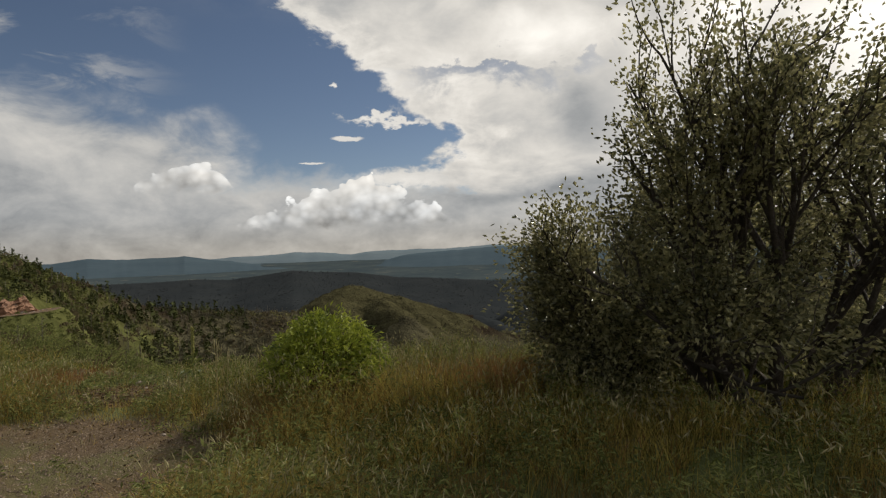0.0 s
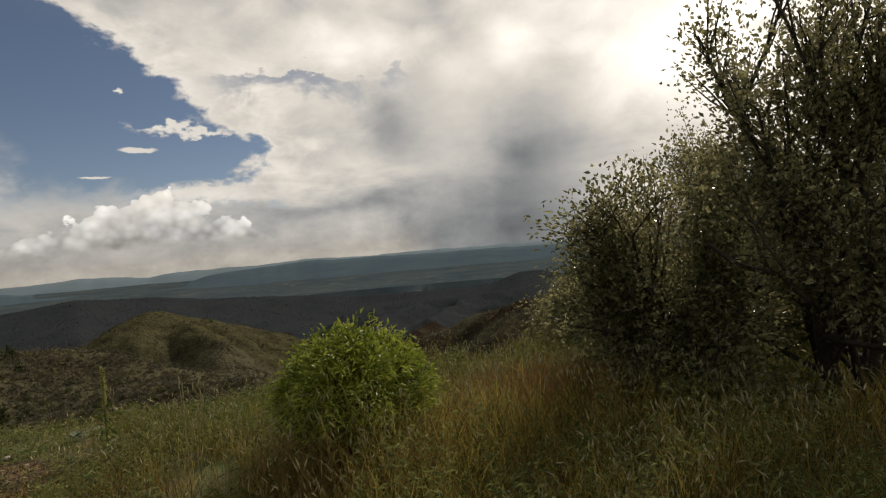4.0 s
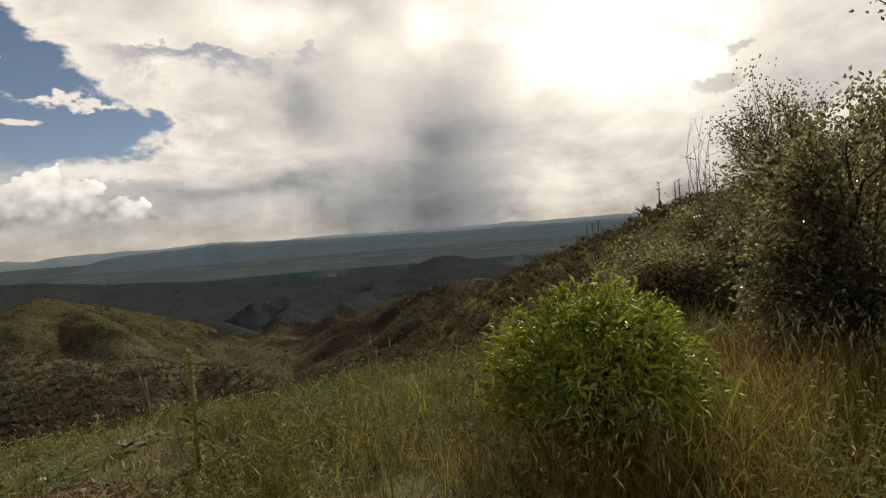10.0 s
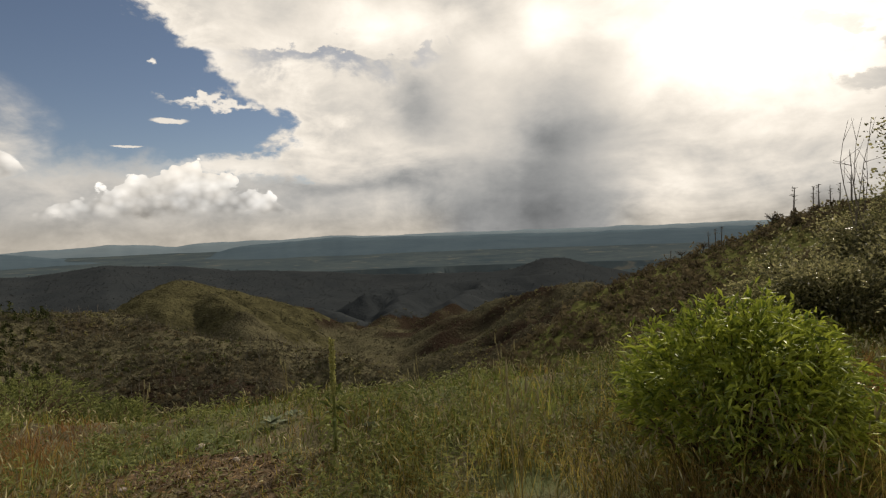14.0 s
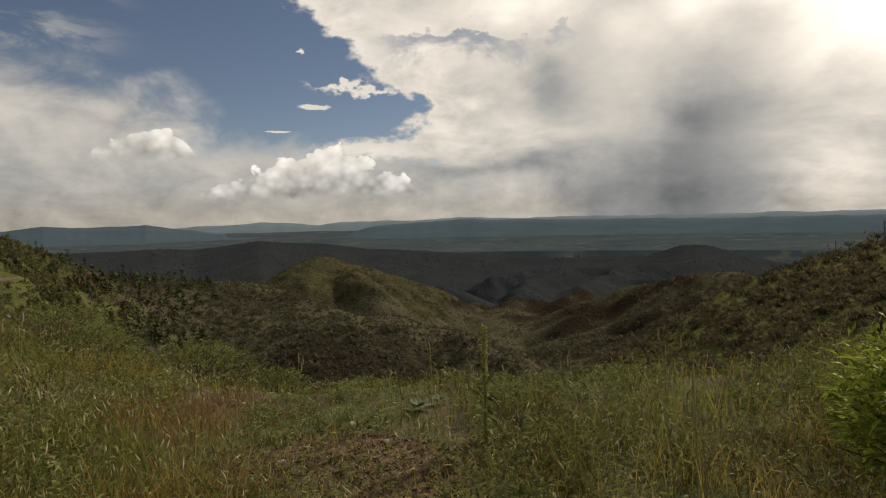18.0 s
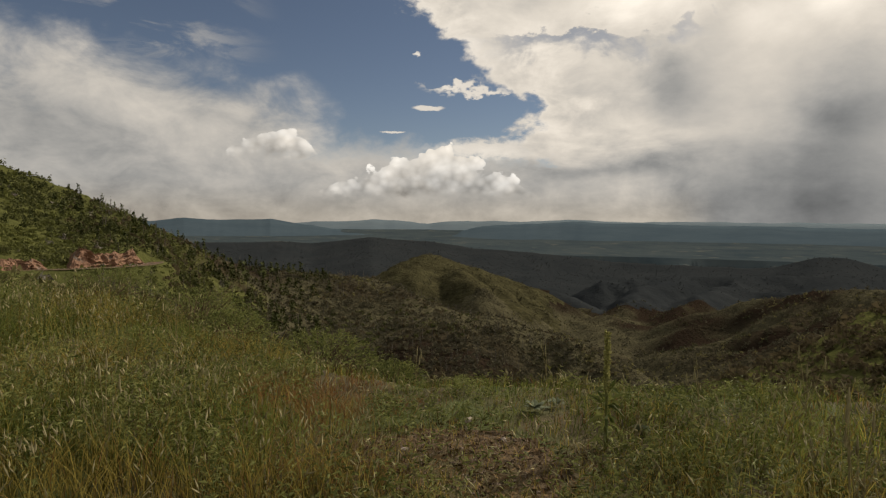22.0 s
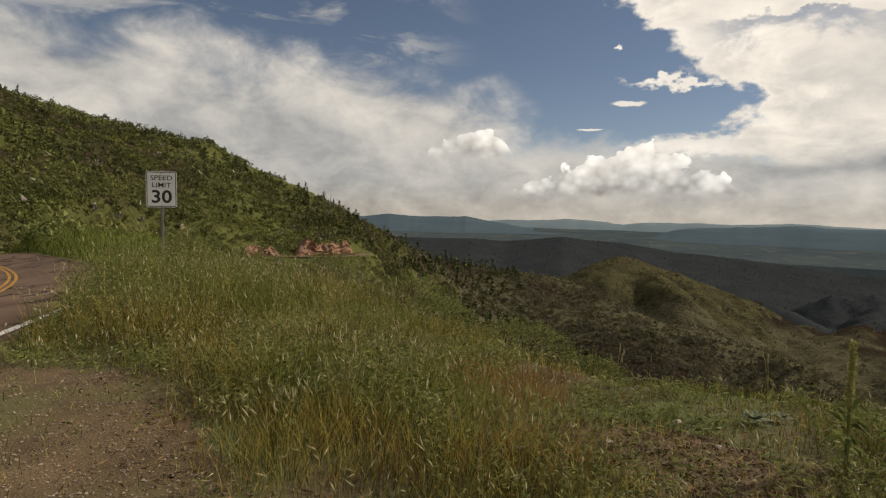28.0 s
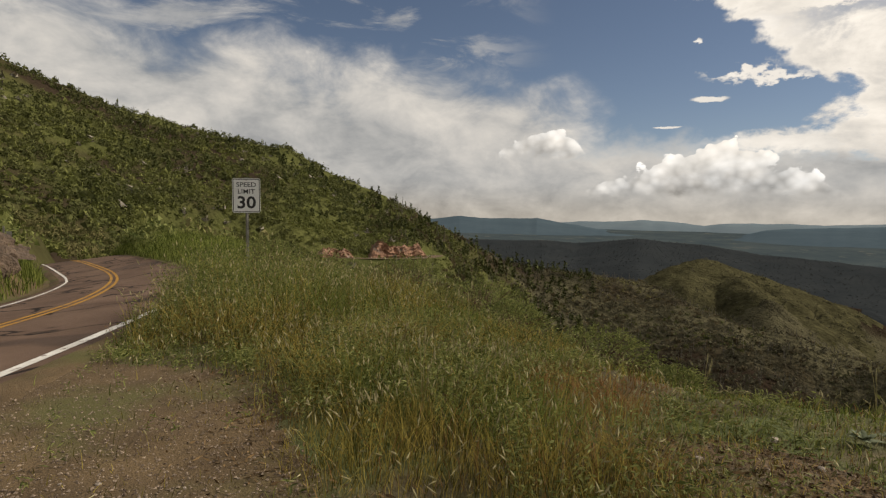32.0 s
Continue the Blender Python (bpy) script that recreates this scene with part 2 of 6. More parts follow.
    cloud = n.mix(1.0, col, (1, 1, 1), "MULTIPLY")
    vec = t.nodes.new("ShaderNodeVectorMath")
    vec.operation = "SCALE"
    t.links.new(cloud, vec.inputs[0])
    n.put(vec.inputs["Scale"], n.m("MAXIMUM", val, 0.12))
    final = n.mix(cover, blue, vec.outputs[0])
    t.links.new(final, bg.inputs[0])
    bg.inputs[1].default_value = 1.0
    t.links.new(bg.outputs[0], out.inputs[0])


build_sky()
sun = new("sun", bpy.data.lights.new("sun", "SUN"))
sun.data.energy, sun.data.angle, sun.data.color = 3.4, radians(2.5), (1.0, 0.93, 0.82)
_a, _e = radians(SUN_AZ), radians(SUN_EL)
sun.matrix_basis = look((0, 0, 40), (math.sin(_a) * math.cos(_e), -math.cos(_a) * math.cos(_e), 40 - math.sin(_e)))

# ---------------------------------------------------------------- materials
def material(name, dark, light, scale=4.0, rough=0.9, bump=0.3, fine=40.0, island=0.0, obrand=0.0, sheen=0.0, trans=0.0, metal=0.0, third=None, spec=0.3, depth=0.02):
    """A surface of two colours mixed by coarse and fine noise, with relief; island: random shift of each joined piece."""
    m = bpy.data.materials.new(name)
    m.use_nodes = True
    t = m.node_tree
    n = Net(t)
    b = t.nodes["Principled BSDF"]
    co = t.nodes.new("ShaderNodeTexCoord").outputs["Object"]
    a = n.noise(co, scale, 4, 0.6)
    f = n.noise(co, fine, 3, 0.6)
    k = n.add(n.m("MULTIPLY", n.m("SUBTRACT", a, 0.5), 1.7), n.m("MULTIPLY", n.m("SUBTRACT", f, 0.5), 0.9), 0.5)
    if island or obrand:
        g = t.nodes.new("ShaderNodeNewGeometry").outputs["Random Per Island"] if island else t.nodes.new("ShaderNodeObjectInfo").outputs["Random"]
        k = n.add(k, n.m("MULTIPLY", n.m("SUBTRACT", g, 0.5), 2 * (island or obrand)))
    k = n.m("MAXIMUM", n.m("MINIMUM", k, 1.0), 0.0)
    c = n.mix(k, dark, light)
    if third:
        tint, ts, lo, hi = third
        c = n.mix(n.step(n.noise(n.scaled(co, (1, 1, 1), (7.3, 2.1, 0)), ts, 3, 0.55), lo, hi), c, tint)
    n.put(b.inputs["Base Color"], c)
    b.inputs["Roughness"].default_value, b.inputs["Metallic"].default_value = rough, metal
    b.inputs["Specular IOR Level"].default_value = spec
    if bump:
        bn = n.node("ShaderNodeBump", Strength=bump, Distance=depth, Height=n.add(n.m("MULTIPLY", a, 0.6), f))
        t.links.new(bn.outputs[0], b.inputs["Normal"])
    if trans:
        tr = n.node("ShaderNodeBsdfTranslucent", Color=c)
        mx = n.node("ShaderNodeMixShader", Fac=trans)
        t.links.new(b.outputs[0], mx.inputs[1])
        t.links.new(tr.outputs[0], mx.inputs[2])
        t.links.new(mx.outputs[0], t.nodes["Material Output"].inputs[0])
    return m


M_SOIL = material("verge soil and litter", (0.055, 0.042, 0.022), (0.13, 0.105, 0.05), 1.3, 0.95, 0.8, 60, third=((0.085, 0.10, 0.03), 0.8, 0.42, 0.62))
M_GRAVEL = material("reddish gravel", (0.050, 0.032, 0.016), (0.165, 0.112, 0.056), 1.1, 0.95, 0.9, 55, third=((0.092, 0.084, 0.028), 0.7, 0.45, 0.62))
M_SCRUB = material("hillside scrub ground", (0.040, 0.045, 0.016), (0.112, 0.116, 0.040), 0.035, 0.98, 0.9, 0.45, third=((0.038, 0.028, 0.019), 0.012, 0.5, 0.64), depth=1.2, spec=0.0)
M_BURNT = material("burnt forest floor", (0.034, 0.031, 0.020), (0.105, 0.096, 0.056), 0.045, 0.98, 1.0, 0.3, third=((0.028, 0.020, 0.014), 0.007, 0.48, 0.62), depth=3.0, spec=0.0)
M_OLIVE = material("olive regrowth on the far hill", (0.017, 0.016, 0.009), (0.090, 0.083, 0.042), 0.05, 1.0, 1.0, 0.22, depth=3.0, spec=0.0)
# dark woodland ground with the blue-grey of haze mixed into its colour
M_HAZERIDGE = material("dark wooded ridge tinted with haze", (0.022, 0.026, 0.029), (0.034, 0.038, 0.040), 0.012, 1.0, 0.6, 0.12, depth=3, spec=0.0)
# blue-grey here is painted haze; the third colour is pale fields
M_HAZEPLAIN = material("far plain tinted with haze", (0.034, 0.050, 0.060), (0.066, 0.080, 0.082), 0.0045, 1.0, 0.0, 0.02, spec=0.0, third=((0.098, 0.100, 0.088), 0.010, 0.60, 0.70))
# aerial haze is painted into both range colours: blue, then paler with distance
M_HAZEFAR = material("distant mountains tinted with blue haze", (0.052, 0.076, 0.096), (0.070, 0.097, 0.115), 0.004, 1.0, 0.0, 0.02, spec=0.0)
M_HAZEFARTHER = material("most distant mountains paled with haze", (0.11, 0.145, 0.17), (0.14, 0.175, 0.195), 0.003, 1.0, 0.0, 0.02, spec=0.0)
M_REDROCK = material("red road-cut rock", (0.085, 0.045, 0.029), (0.36, 0.205, 0.13), 0.5, 0.92, 1.0, 3.0, third=((0.16, 0.14, 0.12), 0.5, 0.55, 0.7), depth=0.3)
M_GREYROCK = material("weathered hillside rock", (0.12, 0.105, 0.085), (0.30, 0.27, 0.22), 0.8, 0.9, 0.9, 5.0, island=0.2, depth=0.2)
M_BANKROCK = material("cracked brown bank rock", (0.030, 0.022, 0.016), (0.17, 0.12, 0.085), 2.6, 0.92, 1.0, 9.0, depth=0.12)
M_STONE = material("pale stones", (0.14, 0.11, 0.085), (0.42, 0.36, 0.30), 9, 0.9, 0.6, 60, obrand=0.3)
M_PEBBLE = material("gravel chips", (0.07, 0.048, 0.034), (0.29, 0.225, 0.165), 9, 0.9, 0.3, 90, island=0.45)

# ---------------------------------------------------------------- the lie of the land
def bearings(x, y):
    return np.degrees(np.arctan2(-x, y)), np.hypot(x, y)


def fbm(x, y, scale, octaves=4, seed=0):
    """Smooth value noise on arrays."""
    out, amp = np.zeros_like(x), 1.0
    for o in range(octaves):
        u, v = x / scale + 17.3 * seed + o * 5.1, y / scale - 9.7 * seed + o * 3.7
        i, j = np.floor(u), np.floor(v)
        fu, fv = u - i, v - j
        fu, fv = fu * fu * (3 - 2 * fu), fv * fv * (3 - 2 * fv)

        def h(a, b):
            s = np.sin(a * 127.1 + b * 311.7 + seed * 74.7) * 43758.5453
            return s - np.floor(s)

        out += amp * ((h(i, j) * (1 - fu) + h(i + 1, j) * fu) * (1 - fv) + (h(i, j + 1) * (1 - fu) + h(i + 1, j + 1) * fu) * fv - 0.5)
        amp, scale = amp * 0.5, scale * 0.5
    return out


def softmax(a, b, k):
    h = np.clip(0.5 + 0.5 * (a - b) / k, 0, 1)
    return b * (1 - h) + a * h + k * h * (1 - h)


def crest(az, r, bear, els, dist, front, back, k=3.0):
    """Height of a ridge whose skyline runs through (bearing, angle of sight) at those distances from the lookout."""
    el, rc = np.interp(az, bear, els), np.interp(az, bear, dist)
    zc = 1.6 + rc * np.tan(np.radians(el))
    d = r - rc
    return np.where(d < 0, zc + d * front, zc - d * back)


# the road's middle line (x, y, z) and half width
ROAD = [(16, -27, 0.2), (6, -16.2, 0.0), (-1, -8.4, -0.1), (-5.2, -3.6, -0.25), (-8.6, 0.25, -0.40), (-11.4, 3.45, -0.48), (-13.9, 6.2, -0.52), (-16.5, 8.3, -0.58), (-19.4, 10.1, -0.66),
        (-22.8, 11.7, -0.76), (-26.6, 13.1, -0.88), (-31, 14.6, -1.02), (-37, 17, -1.5), (-50, 24, -3.0), (-72, 38, -5.5), (-104, 62, -8.2), (-134, 88, -10.2), (-143, 104, -10.6), (-137, 120, -10.9),
        (-126, 131, -11.0), (-115, 141, -11.1), (-111, 158, -11.4), (-118, 176, -12), (-126, 190, -12.6)]
HALF = 2.75


def road_line(step=0.5):
    p = np.array(ROAD, float)
    out = []
    for i in range(len(p) - 1):
        a, b, c, d = p[max(i - 1, 0)], p[i], p[i + 1], p[min(i + 2, len(p) - 1)]
        m = max(2, int(np.linalg.norm(c - b) / step))
        u = np.linspace(0, 1, m, endpoint=False)[:, None]
        out.append(0.5 * (2 * b + (c - a) * u + (2 * a - 5 * b + 4 * c - d) * u**2 + (3 * b - a - 3 * c + d) * u**3))
    return np.concatenate(out)


LINE = road_line()
TAN = np.gradient(LINE, axis=0)
TAN /= np.linalg.norm(TAN[:, :2], axis=1)[:, None]
LEFT = np.stack([-TAN[:, 1], TAN[:, 0]], 1)
WIDE = np.interp(np.arange(len(LINE)), np.searchsorted(-LINE[:, 0], [13.0, 21.0, 60.0, 120.0]), [1.0, 0.66, 0.66, 0.85])  # the bend is narrower
BANK = np.interp(np.arange(len(LINE)), [0, 40, 110, 180], [0.02, 0.11, 0.11, 0.03])  # fall towards the left edge


def road_frame(x, y):
    """Distance to the left of the road's middle (signed) and the road surface's height there."""
    x, y = np.asarray(x, float).ravel(), np.asarray(y, float).ravel()
    off, z = np.full(len(x), 1e3), np.zeros(len(x))
    near = np.flatnonzero((x < 25) & (np.hypot(x, y) < 260))
    for s in range(0, len(near), 4000):
        q = near[s : s + 4000]
        d = (x[q, None] - LINE[None, :, 0]) ** 2 + (y[q, None] - LINE[None, :, 1]) ** 2
        i = d.argmin(1)
        o = (x[q] - LINE[i, 0]) * LEFT[i, 0] + (y[q] - LINE[i, 1]) * LEFT[i, 1]
        o = np.sign(o) * np.sqrt(d[np.arange(len(q)), i]) / WIDE[i]
        off[q] = o
        z[q] = LINE[i, 2] - np.clip(o, -3.2, 3.2) * BANK[i]
    return off, z


SPURS = [
    ([(26, -4.5, 400), (17.5, -5.4, 400), (10.6, -6.9, 400), (5.4, -8.5, 395), (-2.3, -10.3, 380), (-8, -12.4, 360), (-12, -14.4, 340)], 0.42),
    ([(-30, -4.4, 560), (-26, -5.1, 620), (-20, -6.3, 680), (-15, -7.9, 720), (-11, -9.6, 740)], 0.55),
    ([(-33, -6.8, 320), (-25, -8.8, 380), (-19, -10.8, 420), (-14, -12.8, 430)], 0.55),
    ([(-26, -5.1, 620), (-22, -8.0, 540), (-18, -9.9, 520)], 0.6),
    ([(8.3, -3.0, 850), (5.6, -5.2, 730), (3.4, -7.6, 650)], 0.62),
    ([(8.3, -3.0, 850), (4.5, -4.3, 855), (1.5, -5.3, 870), (-2.8, -6.8, 890), (-5, -8.4, 900)], 0.60),
    ([(4.5, -4.3, 855), (2.6, -6.2, 760), (0.6, -8.2, 690)], 0.65),
    ([(1.5, -5.3, 870), (-0.6, -7.0, 790), (-2.6, -8.6, 740)], 0.65),
    ([(9.2, -3.3, 840), (11, -5.4, 740)], 0.6),
    ([(-8, -5.3, 1150), (-14, -4.5, 1250), (-20, -4.2, 1300), (-27, -3.9, 1400)], 0.5),
    ([(-14, -4.5, 1250), (-11.5, -6.0, 1050), (-10, -7.4, 930)], 0.55),
    ([(-20, -4.2, 1300), (-17, -5.9, 1060), (-14.5, -7.2, 900)], 0.55),
    ([(3, -5.9, 1020), (-2, -6.1, 1060), (-7, -7.6, 960)], 0.5),
]


def height(x, y, road=True):
    shape = np.shape(x)
    x, y = np.asarray(x, float).ravel(), np.asarray(y, float).ravel()
    az, r = bearings(x, y)
    rim = np.interp(az, [-180, -100, -62, -42, -20, 10, 17, 25, 35, 45, 55, 70, 90, 180], [70, 60, 13, 7.4, 5.9, 5.8, 6.3, 7.6, 10.5, 14, 32, 60, 60, 70])
    rim = rim + 0.5 * fbm(x, y, 4.0, 2, 3)
    steep = np.interp(az, [-180, -100, -62, 18, 26, 34, 45, 55, 180], [0.05, 0.1, 1, 1, 0.55, 0.26, 0.21, 0.17, 0.15])
    d = np.maximum(r - rim, 0)
    z = steep * np.interp(d, [0, 3, 14, 55, 145, 295, 445, 700, 1000, 1300, 2000, 2500, 3000], [0, -1.6, -8.5, -31, -62, -97, -124, -136, -146, -148, -140, -110, -90])
    z = np.where(r > 900, np.minimum(z, -112), z)
    rough = np.clip((r - 40) / 200, 0, 1)
    gully = fbm(x, y, 190, 5, 1)
    spine = 0.30 - np.abs(fbm(x, y, 330, 4, 71))
    z += rough * (20 * gully + 44 * (spine - 0.12)) * np.interp(r, [100, 400, 1500], [0.15, 1, 1.2])
    z += np.clip((r - 260) / 200, 0, 1) * 20 * (0.16 - np.abs(fbm(x, y, 150, 3, 73)))
    z += np.clip((r - 200) / 150, 0, 1) * np.clip((1250 - r) / 200, 0, 1) * 11 * (0.14 - np.abs(fbm(x, y, 62, 3, 75)))
    # spurs running down into the valley: crest points (bearing, angle of sight, distance) and the fall to both sides
    wx, wy = x + 34 * fbm(x, y, 120, 3, 81), y + 34 * fbm(x, y, 120, 3, 82)
    far = (r > 230) & (r < 1650) & (az > -50) & (az < 36)
    for pts, fall in SPURS if far.any() else ():
        h = np.full(int(far.sum()), -1e3)
        qx, qy = wx[far], wy[far]
        p = [(-math.sin(radians(a)) * d, math.cos(radians(a)) * d, 1.6 + d * math.tan(radians(e))) for a, e, d in pts]
        for (ax, ay, za), (bx, by, zb) in zip(p, p[1:]):
            dx, dy = bx - ax, by - ay
            u = np.clip(((qx - ax) * dx + (qy - ay) * dy) / (dx * dx + dy * dy), 0, 1)
            off = np.hypot(qx - ax - u * dx, qy - ay - u * dy)
            h = np.maximum(h, za + (zb - za) * u - fall * (np.sqrt(off * off + 64) - 8))
        h += 14 * (0.16 - np.abs(fbm(qx, qy, 60, 3, 83)))
        z[far] = softmax(z[far], h, 5)
    lay = [
        # the wooded mountain beside the road, falling to a spur
        ([-2, 3, 7, 11, 14, 19, 24, 27, 29.5, 32, 34.6, 37.2, 39.2, 41.8, 43.8, 46.4, 47.9, 50.4, 57.3, 62.4, 67.7, 74, 90, 125, 150], [-15, -11.8, -9.0, -6.4, -5.3, -4.8, -4.35, -3.7, -2.7, -1.3, -0.1, 1.35, 2.4, 3.35, 4.0, 5.6, 6.3, 6.4, 7.7, 8.8, 10.6, 12.8, 17, 12, 2],
         [230, 280, 330, 380, 420, 440, 400, 360, 320, 290, 270, 280, 290, 300, 305, 310, 310, 305, 300, 295, 290, 285, 260, 240, 220], None, 0.5),
        # the hill across the side valley, with dead trees on it
        ([-130, -90, -70, -60, -50.4, -46.5, -44, -41.5, -38, -34, -31.6, -28, -26.6, -24, -20.5, -16.3, -12], [1, 3, 3.2, 2.6, 1.7, 0.75, -0.3, -1.5, -2.6, -4.0, -4.95, -6.6, -8.1, -10, -12, -14, -17],
         [150, 170, 190, 195, 200, 196, 190, 184, 176, 166, 158, 148, 142, 134, 124, 112, 100], None, 0.55),
        # the pyramid hill
        ([-14, -8, -1.8, 2.8, 5.8, 8.1, 9.6, 11.9, 13.9, 17, 24], [-11, -9.0, -6.05, -4.75, -3.75, -2.9, -2.95, -3.85, -5.0, -6.2, -8], [900, 890, 880, 860, 850, 850, 840, 820, 800, 780, 760], 0.33, 0.5),
        # folds at the head of the valley
        ([-60, -40, -33, -26, -18, -10, 0, 10], [-4.6, -4.6, -4.9, -5.2, -5.6, -6.4, -7.2, -8.2], [1000, 1050, 1100, 1150, 1200, 1250, 1300, 1300], 0.3, 0.4),
    ]
    for bear, els, dist, front, back in lay:
        zc = np.interp(az, bear, els)
        rc = np.interp(az, bear, dist)
        top = 1.6 + rc * np.tan(np.radians(zc))
        f = front
        if f is None:
            foot = np.interp(az, [-130, -60, -45, -20, 0, 14, 24, 34, 45, 60, 74, 100], [40, 40, 45, 60, 110, 190, 220, 190, 165, 140, 120, 95])
            foot = np.minimum(foot, rc - 40)
            zf = steep * np.interp(np.maximum(foot - rim, 0), [0, 3, 14, 55, 145, 295, 445], [0, -1.6, -8.5, -31, -62, -94, -113])
            f = np.maximum((top - zf) / np.maximum(rc - foot, 1), 0.02)
        s = r - rc
        bumpy = (5.0 * gully + 1.2 * fbm(x, y, 28, 3, 5)) * np.clip(np.abs(s) / 60, 0.04, 1) * np.clip(rc / 300, 0.3, 2.2)
        bumpy = bumpy + np.where(rc > 450, 8 * (spine - 0.1) * np.clip(np.abs(s) / 130, 0, 1) + 12 * (0.16 - np.abs(fbm(x, y, 90, 3, 74))) * np.clip(np.abs(s) / 60, 0, 1), 0)
        h = np.where(s < 0, top + s * f * (1 - 0.18 * np.clip(-s / rc, 0, 1)), top - s * back) + bumpy
        inside = -np.maximum(np.maximum(bear[0] - az, az - bear[-1]), 0) * rc * 0.02
        z = softmax(z, h + inside, 2.5)
    for bear, els, dist, front, back in (
        ([-70, -45, -33.5, -30.2, -27.1, -25.1, -22.1, -20, -12.8, -8.3, -5.3, -0.2, 4.8, 7.9, 11.9, 14.5, 17, 20, 23, 26, 30, 45], [-3.6, -3.8, -3.95, -3.3, -2.35, -2.35, -3.3, -3.5, -3.45, -3.3, -2.97, -2.56, -2.27, -1.75, -1.5, -1.32, -1.6, -1.9, -1.75, -1.85, -1.85, -2],
         [1700, 1700, 1700, 1720, 1740, 1740, 1740, 1740, 1780, 1850, 1900, 1950, 1980, 2000, 2020, 2030, 2040, 2040, 2040, 2040, 2040, 2040], 0.1, 0.4),
    ):
        zc, rc = np.interp(az, bear, els), np.interp(az, bear, dist)
        s = r - rc
        h = 1.6 + rc * np.tan(np.radians(zc)) + np.where(s < 0, s * front, -s * back) + 9 * gully * np.clip(np.abs(s) / 120, 0, 1)
        z = np.where(r > 1150, softmax(z, h, 4), z)
    # far plain, rising gently to the horizon
    plain = np.interp(r, [2200, 3000, 4300, 4950], [-105, -85, -38, -24])
    z = np.where(r > 2100, softmax(z, plain, 6), z)
    near = np.clip(1 - r / 60, 0, 1)
    z += near * (0.10 * fbm(x, y, 3.0, 3, 7) + 0.02 * fbm(x, y, 0.5, 2, 8))
    z += 0.16 * np.exp(-((x - 6.0) ** 2 + (y + 1.0) ** 2) / 30)
    if road:
        o, zr = road_frame(x, y)
        w = np.clip((np.abs(o) - HALF - 0.15) / np.where(r > 60, 9.0, 3.0), 0, 1)
        w = w * w * (3 - 2 * w)
        z = np.where(np.abs(o) < 20, (zr - 0.045) * (1 - w) + z * w, z)
    return z.reshape(shape)


def mesh_from(name, verts, faces, mats, index=None, smooth=True):
    me = bpy.data.meshes.new(name)
    verts = np.asarray(verts, np.float32)
    faces = np.asarray(faces, np.int32)
    me.vertices.add(len(verts))
    me.vertices.foreach_set("co", verts.ravel())
    k = faces.shape[1]
    me.loops.add(faces.size)
    me.loops.foreach_set("vertex_index", faces.ravel())
    me.polygons.add(len(faces))
    me.polygons.foreach_set("loop_start", np.arange(0, faces.size, k, dtype=np.int32))
    if index is not None:
        me.polygons.foreach_set("material_index", np.asarray(index, np.int32))
    me.polygons.foreach_set("use_smooth", np.full(len(faces), smooth))
    for m in mats:
        me.materials.append(m)
    me.update(calc_edges=True)
    return me


# where the bare gravel of the pull-out ends (walking along it, the grass is on the right)
GRAVEL = [(-15, 8.4), (-11.6, 5.7), (-9.7, 4.5), (-8.1, 3.75), (-6.6, 3.4), (-5.4, 3.7), (-4.4, 3.65), (-3.5, 3.0), (-2.6, 2.35), (-1.2, 2.75), (0.4, 2.7), (1.5, 2.35), (2.1, 1.2), (2.1, -0.6), (2.9, -2.6), (4.2, -5.2), (9, -12)]


def side(x, y):
    """Signed distance to the edge of the gravel: above nought in the grass."""
    x, y = np.asarray(x, float), np.asarray(y, float)
    best, sgn = np.full(x.shape, 1e9), np.zeros(x.shape)
    for (ax, ay), (bx, by) in zip(GRAVEL, GRAVEL[1:]):
        dx, dy = bx - ax, by - ay
        u = np.clip(((x - ax) * dx + (y - ay) * dy) / (dx * dx + dy * dy), 0, 1)
        d = np.hypot(x - ax - u * dx, y - ay - u * dy)
        c = dx * (y - ay) - dy * (x - ax)
        m = d < best
        best, sgn = np.where(m, d, best), np.where(m, np.sign(c), sgn)
    return best * sgn


def bare(x, y):
    """Nought in closed grass, one on bare gravel or dirt."""
    s = side(x, y) + 0.35 * fbm(x, y, 1.1, 3, 11)
    b = np.clip(0.5 - s / 0.5, 0, 1)
    e = np.hypot((x + 0.40) / 0.95, (y - 4.1) / 0.75) + 0.5 * fbm(x, y, 0.8, 3, 12)
    return np.maximum(b, np.clip((1.15 - e) / 0.5, 0, 1) * 0.80)


